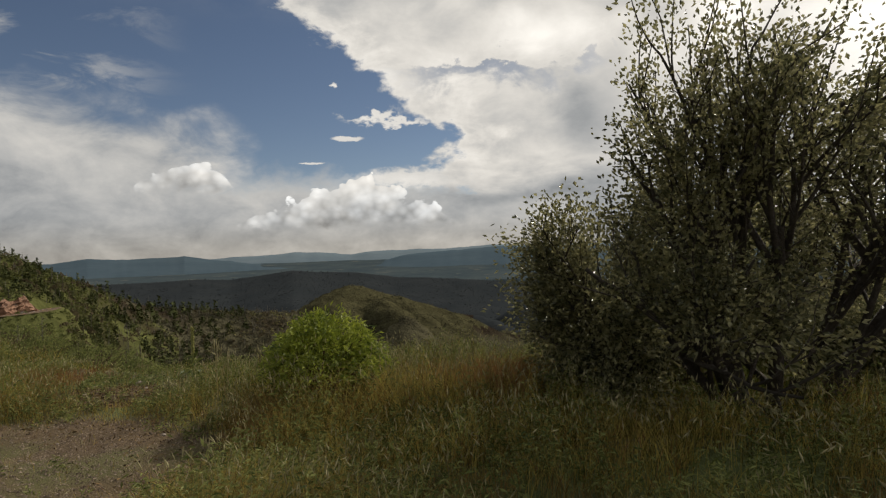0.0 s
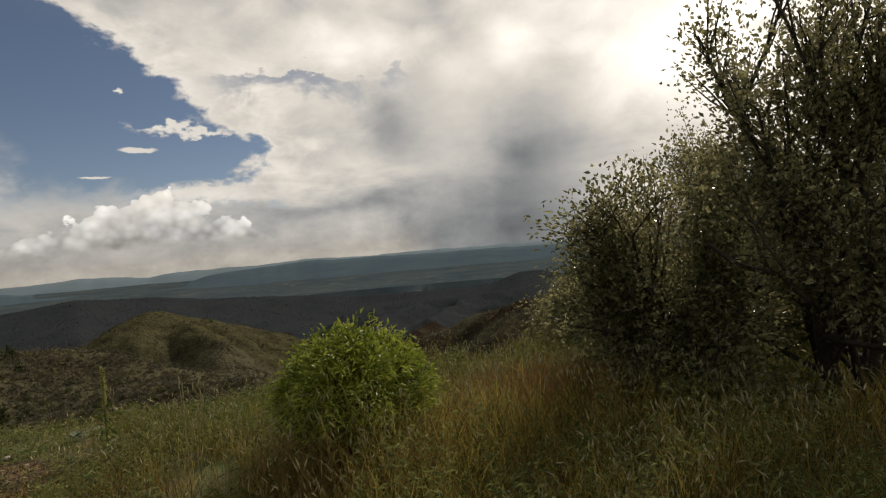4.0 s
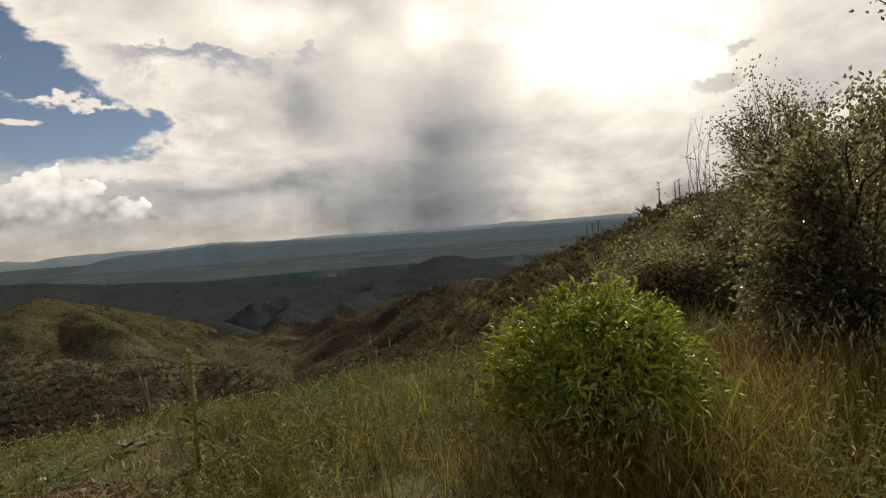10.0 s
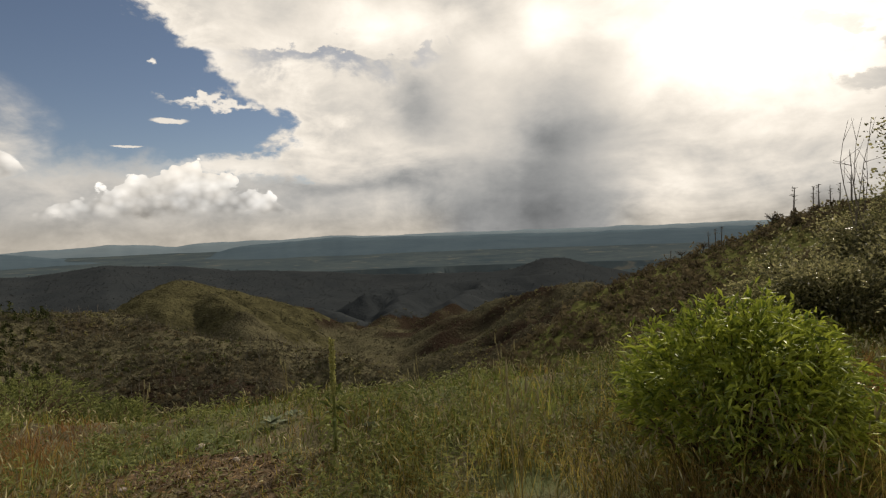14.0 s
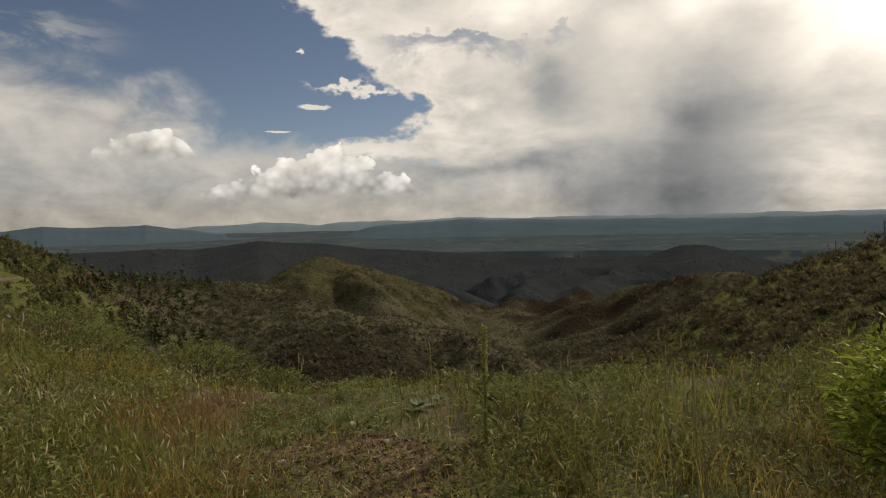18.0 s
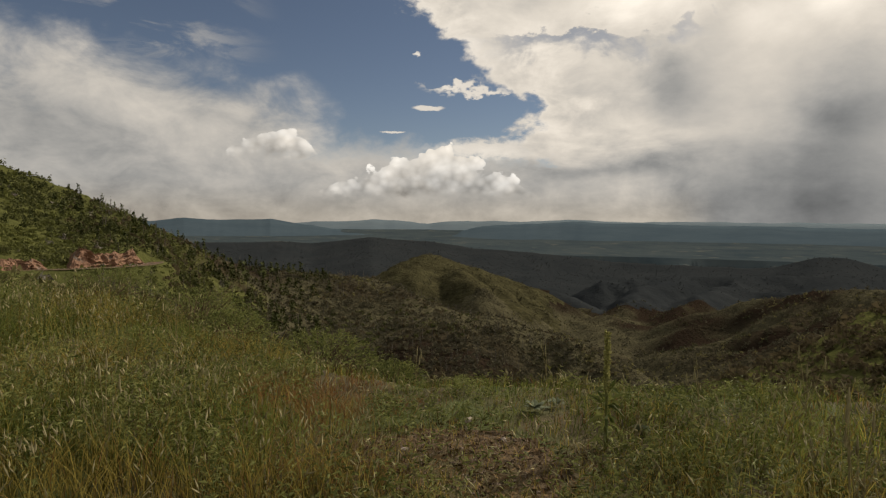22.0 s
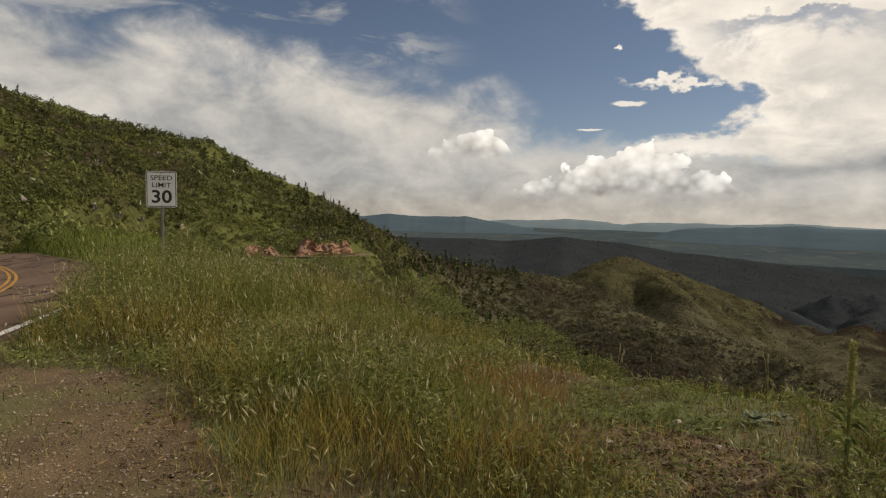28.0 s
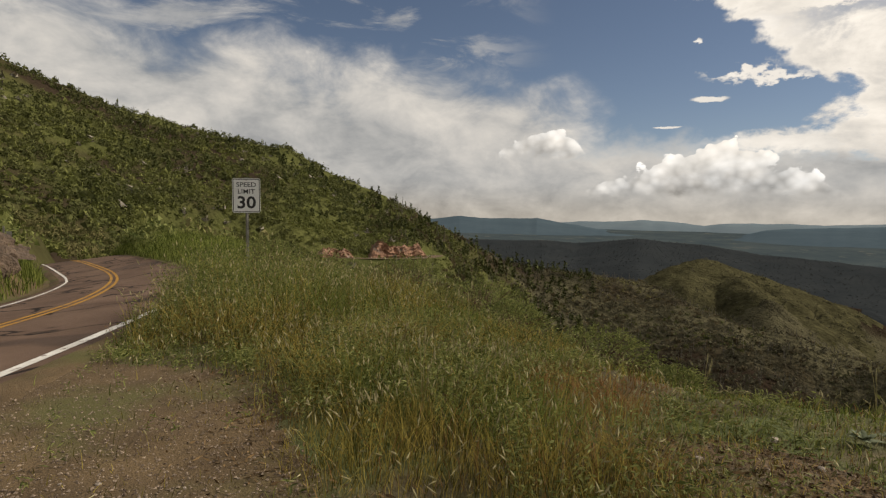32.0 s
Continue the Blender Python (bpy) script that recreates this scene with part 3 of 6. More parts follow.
def build_ground():
    rr = np.unique(np.concatenate([np.arange(0.25, 9, 0.16), np.arange(9, 24, 0.4), np.arange(24, 70, 1.3), np.geomspace(70, 420, 90), np.geomspace(420, 2300, 150), np.geomspace(2300, 4950, 24)]))
    aa = np.radians(np.unique(np.concatenate([np.arange(-180, -72, 2.0), np.arange(-72, 86, 0.36), np.arange(86, 181, 2.0)])))
    R, A = np.meshgrid(rr, aa, indexing="ij")
    x, y = -np.sin(A) * R, np.cos(A) * R
    z = height(x, y)
    n, m = R.shape
    v = np.stack([x, y, z], 2).reshape(-1, 3)
    i, j = np.meshgrid(np.arange(n - 1), np.arange(m - 1), indexing="ij")
    a = (i * m + j).ravel()
    f = np.stack([a, a + 1, a + m + 1, a + m], 1)
    c = v[f].mean(1)
    az, r = bearings(c[:, 0], c[:, 1])
    o, _ = road_frame(c[:, 0], c[:, 1])
    idx = np.zeros(len(f), int)
    b = bare(c[:, 0], c[:, 1])
    idx[(b > 0.5) & (r < 30)] = 1
    idx[r > 26] = 2
    idx[(r > 330) | ((r > 230) & (az < 24) & (az > -14))] = 3
    idx[(r + 160 * fbm(c[:, 0], c[:, 1], 140, 3, 61) > 680) & (r < 980) & (az + 9 * fbm(c[:, 0], c[:, 1], 90, 3, 62) > -2) & (az < 17)] = 6
    # by distance: ridge, then plain, both in colours with haze painted in
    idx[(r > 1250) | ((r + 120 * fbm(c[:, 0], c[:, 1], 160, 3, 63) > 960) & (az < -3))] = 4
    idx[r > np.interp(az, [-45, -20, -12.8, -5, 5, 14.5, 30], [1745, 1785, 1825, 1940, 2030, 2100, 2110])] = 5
    hub = len(v)
    v = np.vstack([v, [[0, 0, float(height(np.array([0.0]), np.array([0.0]))[0])]]])
    fan = np.stack([np.full(m - 1, hub), np.arange(1, m), np.arange(0, m - 1), np.arange(0, m - 1)], 1)
    me = mesh_from("ground", v, f, [M_SOIL, M_GRAVEL, M_SCRUB, M_BURNT, M_HAZERIDGE, M_HAZEPLAIN, M_OLIVE], idx)
    tagged(new("ground", me), "gravel pull-out, grassy verge and wooded valley falling away to a plain", "ground", kind="structure")
    fm = mesh_from("hub", v[np.r_[hub, 0:m]], np.stack([np.zeros(m - 1), np.arange(2, m + 1), np.arange(1, m)], 1), [M_GRAVEL])
    h = new("ground_patch", fm)
    tagged(h, "gravel underfoot in the pull-out", "ground", kind="structure")


build_ground()


def far_range(name, bear, els, r0, r1, mat, label, seed, rough=0.10):
    """A distant range on the plain: skyline by bearing and angle of sight, with a foot towards us and a back."""
    a = np.linspace(bear[0], bear[-1], 420)
    e = np.interp(a, bear, els) + rough * fbm(a * 10, a * 0, 22, 4, seed) * 1.5
    s = np.radians(a)
    top = 1.6 + r1 * np.tan(np.radians(e))
    rows = []
    for k, (rk, zk) in enumerate(((r0, -135.0), (r0 * 0.55 + r1 * 0.45, None), (r0 * 0.2 + r1 * 0.8, None), (r1, None), (r1 + 180, -120.0))):
        if zk is None:
            w = {1: 0.42, 2: 0.72, 3: 1.0}[k]
            zz = -75 + (top + 75) * w + (0 if k == 3 else 14 * fbm(a * 10, a * 0 + k * 50, 40, 4, seed + k))
        else:
            zz = np.full(len(a), zk)
        rows.append(np.stack([-np.sin(s) * rk, np.cos(s) * rk, zz], 1))
    v = np.concatenate(rows)
    m = len(a)
    i, j = np.meshgrid(np.arange(4), np.arange(m - 1), indexing="ij")
    b = (i * m + j).ravel()
    f = np.stack([b, b + 1, b + m + 1, b + m], 1)
    ob = new(name, mesh_from(name, v, f, [mat]))
    tagged(ob, label, "mountain range", kind="structure")


# backdrop ranges; their blue and pale tones are haze held in the colour
far_range("backdrop_far_range", [-75, -45, -38, -30, -17.6, -8.2, -5.2, -0.2, 5, 9, 14, 19, 24, 40], [0.5, 0.45, 0.4, 0.42, 0.38, 0.36, 0.50, 0.28, 0.40, 0.1, 0.36, 0.1, -0.2, -0.6], 3900, 4700, M_HAZEFARTHER, "far mountain range with pale haze put into its colour", 3)
far_range("backdrop_hazy_range", [-75, -45, -36, -25, -15, -6, -1, 4, 7], [0.1, 0.05, -0.05, 0.0, 0.12, 0.34, 0.2, -0.25, -0.9], 2850, 4200, M_HAZEFAR, "long mountain range beyond the plain, coloured with blue haze", 5)
far_range("backdrop_left_range", [13, 18, 21.5, 23.3, 23.8, 24.6, 28.4, 31.3, 33.8, 48], [-1.0, -0.5, -0.1, 0.2, 0.3, 0.22, 0.18, 0.38, 0.0, -0.2], 3000, 4150, M_HAZEFAR, "low mountains with a small peak, coloured with blue haze", 9, 0.08)

# ---------------------------------------------------------------- helpers for things
def part(name, me, parent, label="", kind=""):
    """One mesh under a thing or under a part."""
    ob = new(name, me)
    ob.parent = parent
    if label:
        ob["label"] = label
    if kind:
        ob["kind"] = kind
    return ob


def thing(name, loc, label, category, group="", kind="", rz=0.0):
    ob = new(name)
    ob.empty_display_size = 0.1
    ob.matrix_basis = pose(*loc, 0, 0, rz)
    return tagged(ob, label, category, group, kind)


def ground_z(x, y):
    return float(height(np.array([x]), np.array([y]))[0])


def from_bm(name, bm, mats, smooth=False):
    me = bpy.data.meshes.new(name)
    bm.to_mesh(me)
    bm.free()
    for m in mats if isinstance(mats, (list, tuple)) else [mats]:
        me.materials.append(m)
    if smooth:
        me.polygons.foreach_set("use_smooth", np.full(len(me.polygons), True))
    return me


def tube(points, radii, sides=6):
    """Verts and quads of a bent, tapering rod."""
    p, r = np.asarray(points, float), np.asarray(radii, float)
    d = np.gradient(p, axis=0)
    d /= np.linalg.norm(d, axis=1)[:, None] + 1e-9
    ref = np.where(np.abs(d[:, 2:3]) > 0.9, [[1.0, 0, 0]], [[0, 0, 1.0]])
    u = np.cross(d, ref)
    u /= np.linalg.norm(u, axis=1)[:, None] + 1e-9
    w = np.cross(d, u)
    a = np.linspace(0, 2 * np.pi, sides, endpoint=False)
    v = p[:, None] + r[:, None, None] * (np.cos(a)[None, :, None] * u[:, None] + np.sin(a)[None, :, None] * w[:, None])
    n = len(p)
    i, j = np.meshgrid(np.arange(n - 1), np.arange(sides), indexing="ij")
    b, c = (i * sides + j).ravel(), (i * sides + (j + 1) % sides).ravel()
    return v.reshape(-1, 3), np.stack([b, c, c + sides, b + sides], 1)


def joined(pieces):
    vs, fs, k = [], [], 0
    for v, f in pieces:
        vs.append(v), fs.append(f + k)
        k += len(v)
    return np.concatenate(vs), np.concatenate(fs)


def unit(v):
    return v / (np.linalg.norm(v, axis=-1, keepdims=True) + 1e-9)


def leaves_at(rng, pos, out, length, width, droop=0.3, fold=0.25):
    """Folded lance-shaped leaves (two quads each) at the points, growing along out."""
    n = len(pos)
    d = unit(out + 0.55 * rng.normal(size=(n, 3)))
    d[:, 2] -= droop * rng.random(n)
    d = unit(d)
    side_ = unit(np.cross(d, rng.normal(size=(n, 3))))
    up = np.cross(side_, d)
    L = (length * (0.6 + 0.8 * rng.random(n)))[:, None]
    W = (width * (0.7 + 0.6 * rng.random(n)))[:, None]
    mid1 = pos + d * L * 0.45 - up * W * fold
    tip = pos + d * L - np.array([0, 0, 1.0]) * L * droop * 0.5
    a = pos + d * L * 0.42 + side_ * W * 0.5 + up * W * fold
    b = pos + d * L * 0.42 - side_ * W * 0.5 + up * W * fold
    v = np.stack([pos, a, tip, b, mid1], 1).reshape(-1, 3)
    k = np.arange(n)[:, None] * 5
    f = np.concatenate([k + [0, 4, 2, 1], k + [0, 3, 2, 4]])
    return v, f


M_BARK = material("grey-brown oak bark", (0.030, 0.024, 0.019), (0.10, 0.085, 0.07), 6, 0.95, 1.0, 45)
M_DEAD = material("bleached dead twigs", (0.10, 0.085, 0.07), (0.24, 0.21, 0.18), 9, 0.95, 0.5, 60)
M_OAKLEAF = material("leathery oak leaves", (0.080, 0.083, 0.036), (0.36, 0.335, 0.165), 0.9, 0.34, 0.0, 9, island=0.6, trans=0.48, spec=0.6)
M_BUSHLEAF = material("bright green willow-like leaves", (0.075, 0.115, 0.014), (0.40, 0.44, 0.060), 2.5, 0.5, 0.0, 12, island=0.4, trans=0.38, spec=0.4)
M_STEM = material("reddish shrub stems", (0.045, 0.025, 0.015), (0.14, 0.085, 0.05), 7, 0.9, 0.3, 50)
M_GRASS = material("green meadow grass", (0.064, 0.058, 0.012), (0.41, 0.325, 0.085), 0.55, 0.55, 0.0, 3.0, island=0.85, trans=0.46, spec=0.08, third=((0.20, 0.135, 0.050), 0.9, 0.56, 0.70))
M_LUSH = material("fresh green grass", (0.046, 0.066, 0.012), (0.225, 0.255, 0.062), 0.7, 0.55, 0.0, 3.0, island=0.8, trans=0.46, spec=0.08)
M_REDGRASS = material("rust-tinged dry grass", (0.13, 0.065, 0.022), (0.34, 0.19, 0.075), 0.8, 0.7, 0.0, 3.0, island=0.5, trans=0.3, spec=0.08)
M_SEED = material("pale seed heads", (0.16, 0.14, 0.065), (0.47, 0.42, 0.24), 5, 0.8, 0.0, 20, island=0.4, trans=0.25, spec=0.1)
M_STRAW = material("dry straw", (0.15, 0.125, 0.055), (0.38, 0.33, 0.17), 5, 0.8, 0.0, 20, island=0.4, trans=0.25, spec=0.1)
M_WEED = material("small weed leaves", (0.062, 0.080, 0.020), (0.27, 0.285, 0.095), 1.2, 0.55, 0.0, 8, island=0.5, trans=0.34, spec=0.12)
M_RIMLEAF = material("olive leaves along the rim", (0.062, 0.068, 0.019), (0.20, 0.198, 0.062), 1.2, 0.55, 0.0, 8, island=0.5, trans=0.34, spec=0.12)
M_GREYLEAF = material("felted grey-green leaves", (0.085, 0.105, 0.055), (0.20, 0.225, 0.14), 8, 0.9, 0.2, 60, island=0.2, trans=0.1)
M_HILL = material("olive scrub on the sunny hill", (0.075, 0.070, 0.030), (0.215, 0.195, 0.085), 0.06, 0.85, 0.0, 0.5, island=0.45, trans=0.3, spec=0.05)
M_CLUMP = material("hillside oak foliage", (0.042, 0.048, 0.017), (0.140, 0.146, 0.052), 0.05, 0.8, 0.0, 0.4, island=0.4, trans=0.22, spec=0.1)
M_PINE = material("dark pine foliage", (0.026, 0.032, 0.012), (0.076, 0.086, 0.029), 0.05, 0.85, 0.0, 0.5, island=0.3, spec=0.05)
# tree colour greyed and blued for haze, to sit with the ridge ground
M_HAZEWOODS = material("dark ridge woods tinted with haze", (0.032, 0.036, 0.038), (0.048, 0.051, 0.051), 0.02, 1.0, 0.0, 0.3, island=0.2, trans=0.55, spec=0.0)
M_VALLEY = material("dull green valley woods", (0.038, 0.038, 0.020), (0.090, 0.087, 0.044), 0.05, 0.9, 0.0, 0.4, island=0.4, trans=0.3, spec=0.05)
M_GREENSCRUB = material("sunlit green scrub", (0.070, 0.080, 0.022), (0.185, 0.192, 0.060), 0.05, 0.8, 0.0, 0.4, island=0.45, trans=0.25, spec=0.1)
M_BROWNSCRUB = material("scorched brown scrub", (0.058, 0.046, 0.027), (0.150, 0.122, 0.070), 0.05, 0.9, 0.0, 0.4, island=0.45, trans=0.3, spec=0.05)
M_VALLEYWOOD = material("scorched olive valley woods", (0.050, 0.046, 0.030), (0.112, 0.103, 0.066), 0.02, 0.9, 0.0, 0.4, island=0.45, trans=0.3, spec=0.05)
M_SNAG = material("charred dead trunks", (0.040, 0.034, 0.028), (0.20, 0.18, 0.15), 0.5, 0.95, 0.3, 6, island=0.3)


def asphalt():
    m = material("old reddish asphalt", (0.074, 0.046, 0.033), (0.180, 0.120, 0.086), 0.6, 0.9, 0.5, 120, spec=0.15)
    t = m.node_tree
    n = Net(t)
    b = t.nodes["Principled BSDF"]
    old = b.inputs["Base Color"].links[0].from_socket
    co = t.nodes.new("ShaderNodeTexCoord").outputs["Object"]
    wob = t.nodes.new("ShaderNodeTexNoise")
    t.links.new(co, wob.inputs["Vector"])
    wob.inputs["Scale"].default_value = 0.9
    vm = t.nodes.new("ShaderNodeVectorMath")
    vm.operation = "ADD"
    t.links.new(n.scaled(co, (0.42, 0.42, 0.0)), vm.inputs[0])
    t.links.new(wob.outputs["Color"], vm.inputs[1])
    vo = t.nodes.new("ShaderNodeTexVoronoi")
    vo.feature = "DISTANCE_TO_EDGE"
    vo.inputs["Scale"].default_value = 0.8
    t.links.new(vm.outputs[0], vo.inputs["Vector"])
    crack = n.m("MULTIPLY", n.step(vo.outputs[0], 0.034, 0.010), n.step(n.noise(co, 0.5, 3), 0.34, 0.46))
    c = n.mix(crack, old, (0.018, 0.013, 0.011))
    tar = n.step(n.noise(n.scaled(co, (1, 1, 1), (3, 9, 0)), 0.28, 2), 0.60, 0.64)
    c = n.mix(n.m("MULTIPLY", tar, 0.5), c, (0.045, 0.034, 0.030))
    t.links.new(c, b.inputs["Base Color"])
    return m


M_ASPHALT = asphalt()
M_WHITE = material("worn white road paint", (0.42, 0.40, 0.36), (0.80, 0.78, 0.73), 2.5, 0.8, 0.2, 40, third=((0.16, 0.12, 0.10), 6, 0.60, 0.68))
M_YELLOW = material("worn yellow road paint", (0.26, 0.125, 0.018), (0.46, 0.25, 0.035), 2.5, 0.8, 0.2, 40, third=((0.14, 0.09, 0.06), 5, 0.58, 0.68))
M_PLATE = material("white sign sheeting", (0.60, 0.60, 0.58), (0.74, 0.74, 0.72), 3, 0.45, 0.05, 60)
M_BLACK = material("black sign paint", (0.012, 0.012, 0.012), (0.03, 0.03, 0.03), 3, 0.5, 0.05, 60)
M_STEEL = material("weathered galvanised steel", (0.10, 0.095, 0.085), (0.24, 0.23, 0.21), 5, 0.55, 0.2, 60, metal=0.6)


# ---------------------------------------------------------------- road
def strip(name, lo, hi, lift, mats, i0=0, i1=None, gap=()):
    """A ribbon along the road between two offsets to the left of its middle."""
    i = np.arange(len(LINE))[i0:i1]
    cols = max(2, int((hi - lo) / 0.35) + 1)
    o = np.linspace(lo, hi, cols)
    p = LINE[i][:, None, :2] + LEFT[i][:, None] * o[None, :, None] * WIDE[i][:, None, None]
    z = LINE[i][:, None, 2] - o[None, :] * BANK[i][:, None] + lift
    v = np.concatenate([p, z[..., None]], 2).reshape(-1, 3)
    a, b = np.meshgrid(np.arange(len(i) - 1), np.arange(cols - 1), indexing="ij")
    k = (a * cols + b).ravel()
    f = np.stack([k, k + cols, k + cols + 1, k + 1], 1)
    return mesh_from(name, v, f, mats)


road = new("road", strip("road", -HALF - 0.1, HALF - 0.30, 0.0, [M_ASPHALT]))
tagged(road, "cracked reddish asphalt mountain road bending away", "road", kind="structure")
def shoulder(s):
    """The crumbling gravel edge that runs down from the asphalt."""
    i = np.arange(len(LINE))
    o = s * (np.array([HALF + 0.04, HALF + 0.1, HALF + 0.35, HALF + 0.8]) - (0.40 if s > 0 else 0.0) + 0.10 * fbm(i * 0.5, i * 0.0, 1.0, 3, 57)[:, None] * [0, 1, 1, 0])
    z = LINE[:, 2:3] - np.clip(o, -3.2, 3.2) * BANK[:, None] + np.array([0.012, 0.008, -0.02, -0.14])
    p = LINE[:, None, :2] + LEFT[:, None] * o[..., None] * WIDE[:, None, None]
    v = np.concatenate([p, z[..., None]], 2).reshape(-1, 3)
    a, b = np.meshgrid(np.arange(len(i) - 1), np.arange(3), indexing="ij")
    k = (a * 4 + b).ravel()
    f = np.stack([k, k + 4, k + 5, k + 1], 1)
    return mesh_from("shoulder", v, f, [M_GRAVEL])


part("shoulder", shoulder(1), road, "crumbling gravel edge")
part("shoulder", shoulder(-1), road, "crumbling gravel edge")
part("white_edge_line", strip("white_edge_line", -HALF + 0.16, -HALF + 0.32, 0.006, [M_WHITE], 0, int(np.searchsorted(-LINE[:, 0], 16.2))), road, "worn white edge line")
part("white_edge_line", strip("white_edge_line", HALF - 0.74, HALF - 0.62, 0.006, [M_WHITE]), road, "worn white edge line")
part("yellow_line", strip("yellow_line", -0.17, -0.06, 0.006, [M_YELLOW]), road, "worn yellow centre line")
part("yellow_line", strip("yellow_line", 0.06, 0.17, 0.006, [M_YELLOW]), road, "worn yellow centre line")


# ---------------------------------------------------------------- speed limit sign
def text_mesh(name, body, size, mat, weight=0.0):
    cu = bpy.data.curves.new(name, "FONT")
    cu.body, cu.size, cu.align_x, cu.align_y = body, size, "CENTER", "CENTER"
    cu.extrude, cu.offset, cu.resolution_u = 0.001, weight, 3
    ob = bpy.data.objects.new(name, cu)
    scene.collection.objects.link(ob)
    dg = bpy.context.evaluated_depsgraph_get()
    me = bpy.data.meshes.new_from_object(ob.evaluated_get(dg))
    bpy.data.objects.remove(ob)
    me.materials.clear()
    me.materials.append(mat)
    return me


def rounded_plate(name, w, h, r, thick, mat, hole=None):
    bm = bmesh.new()

    def ring(w, h, r, y):
        vs = []
        for cx, cz, a0 in ((w / 2 - r, h / 2 - r, 0), (-w / 2 + r, h / 2 - r, 90), (-w / 2 + r, -h / 2 + r, 180), (w / 2 - r, -h / 2 + r, 270)):
            for k in range(6):
                a = radians(a0 + 18 * k)
                vs.append(bm.verts.new((cx + r * math.cos(a), y, cz + r * math.sin(a))))
        return vs

    front, back = ring(w, h, r, -thick), ring(w, h, r, 0)
    n = len(front)
    if hole:
        fi, bi = ring(w - 2 * hole, h - 2 * hole, max(r - hole, 0.004), -thick), ring(w - 2 * hole, h - 2 * hole, max(r - hole, 0.004), 0)
        for k in range(n):
            j = (k + 1) % n
            bm.faces.new((front[k], fi[k], fi[j], front[j]))
            bm.faces.new((back[k], back[j], bi[j], bi[k]))
            bm.faces.new((fi[k], bi[k], bi[j], fi[j]))
    else:
        bm.faces.new(front[::-1])
        bm.faces.new(back)
    for k in range(n):
        j = (k + 1) % n
        bm.faces.new((front[k], front[j], back[j], back[k]))
    bmesh.ops.recalc_face_normals(bm, faces=bm.faces)
    return from_bm(name, bm, mat)


def build_sign():
    x, y = -10.96, 8.57
    g = ground_z(x, y) - 0.05
    s = thing("speed_limit_sign", (x, y, g), "white rectangular speed limit sign on a steel post in tall grass", "road sign", rz=39.6)
    s.matrix_basis = pose(x, y, g, 0, -1.3, 39.6)
    mid = 1.965 - g
    plate = part("panel", rounded_plate("panel", 0.60, 0.755, 0.04, 0.004, M_PLATE), s, "white reflective panel")
    plate.location = (0, -0.03, mid)
    b = part("border", rounded_plate("border", 0.575, 0.73, 0.034, 0.0015, M_BLACK, 0.016), plate, "black border")
    b.location = (0, -0.0045, 0)
    for nm, body, size, dz, wt in (("lettering", "SPEED", 0.142, 0.235, 0.0012), ("lettering", "LIMIT", 0.142, 0.085, 0.0012), ("numerals", "30", 0.37, -0.165, 0.008)):
        o = part(nm, text_mesh(nm, body, size, M_BLACK, wt), plate, "black letters" if nm == "lettering" else "large black numerals")
        o.matrix_basis = pose(0, -0.0062, dz, 90, 0, 0) @ Matrix.Diagonal((1.12, 1.0, 1.0, 1.0))
    bm = bmesh.new()
    prof = [(-0.032, 0.012), (-0.032, 0.0), (-0.016, 0.0), (-0.010, -0.026), (0.010, -0.026), (0.016, 0.0), (0.032, 0.0), (0.032, 0.012), (0.020, 0.008), (0.013, -0.018), (-0.013, -0.018), (-0.020, 0.008)]
    rings = [[bm.verts.new((px, py + 0.03, z)) for px, py in prof] for z in (-0.3, mid + 0.40)]
    n = len(prof)
    for k in range(n):
        j = (k + 1) % n
        bm.faces.new((rings[0][k], rings[0][j], rings[1][j], rings[1][k]))
    bm.faces.new(rings[1])
    bm.faces.new(rings[0][::-1])
    bmesh.ops.recalc_face_normals(bm, faces=bm.faces)
    part("post", from_bm("post", bm, M_STEEL), s, "weathered steel channel post")
    bolt = bmesh.new()
    bmesh.ops.create_cone(bolt, cap_ends=True, segments=8, radius1=0.012, radius2=0.009, depth=0.008)
    bme = from_bm("bolt", bolt, M_STEEL)
    for dz in (0.335, -0.345):
        o = part("bolt", bme, plate)
        o.matrix_basis = pose(0, -0.008, dz, 90, 0, 0)


build_sign()


def build_marker():
    x, y = -26.5, 9.7
    g = ground_z(x, y)
    s = thing("roadside_marker", (x, y, g), "thin steel roadside marker post with a small plate", "marker post", rz=62)
    bm = bmesh.new()
    bmesh.ops.create_cube(bm, size=1, matrix=Matrix.Translation((0, 0, 0.45)) @ Matrix.Diagonal((0.06, 0.03, 1.5, 1)))
    bmesh.ops.bevel(bm, geom=bm.edges[:], offset=0.006, segments=1)
    part("post", from_bm("post", bm, M_STEEL), s)
    p = part("plate", rounded_plate("plate", 0.2, 0.42, 0.02, 0.004, M_STEEL), s, "grey back of a small plate")
    p.location = (0.16, -0.02, 0.78)


build_marker()


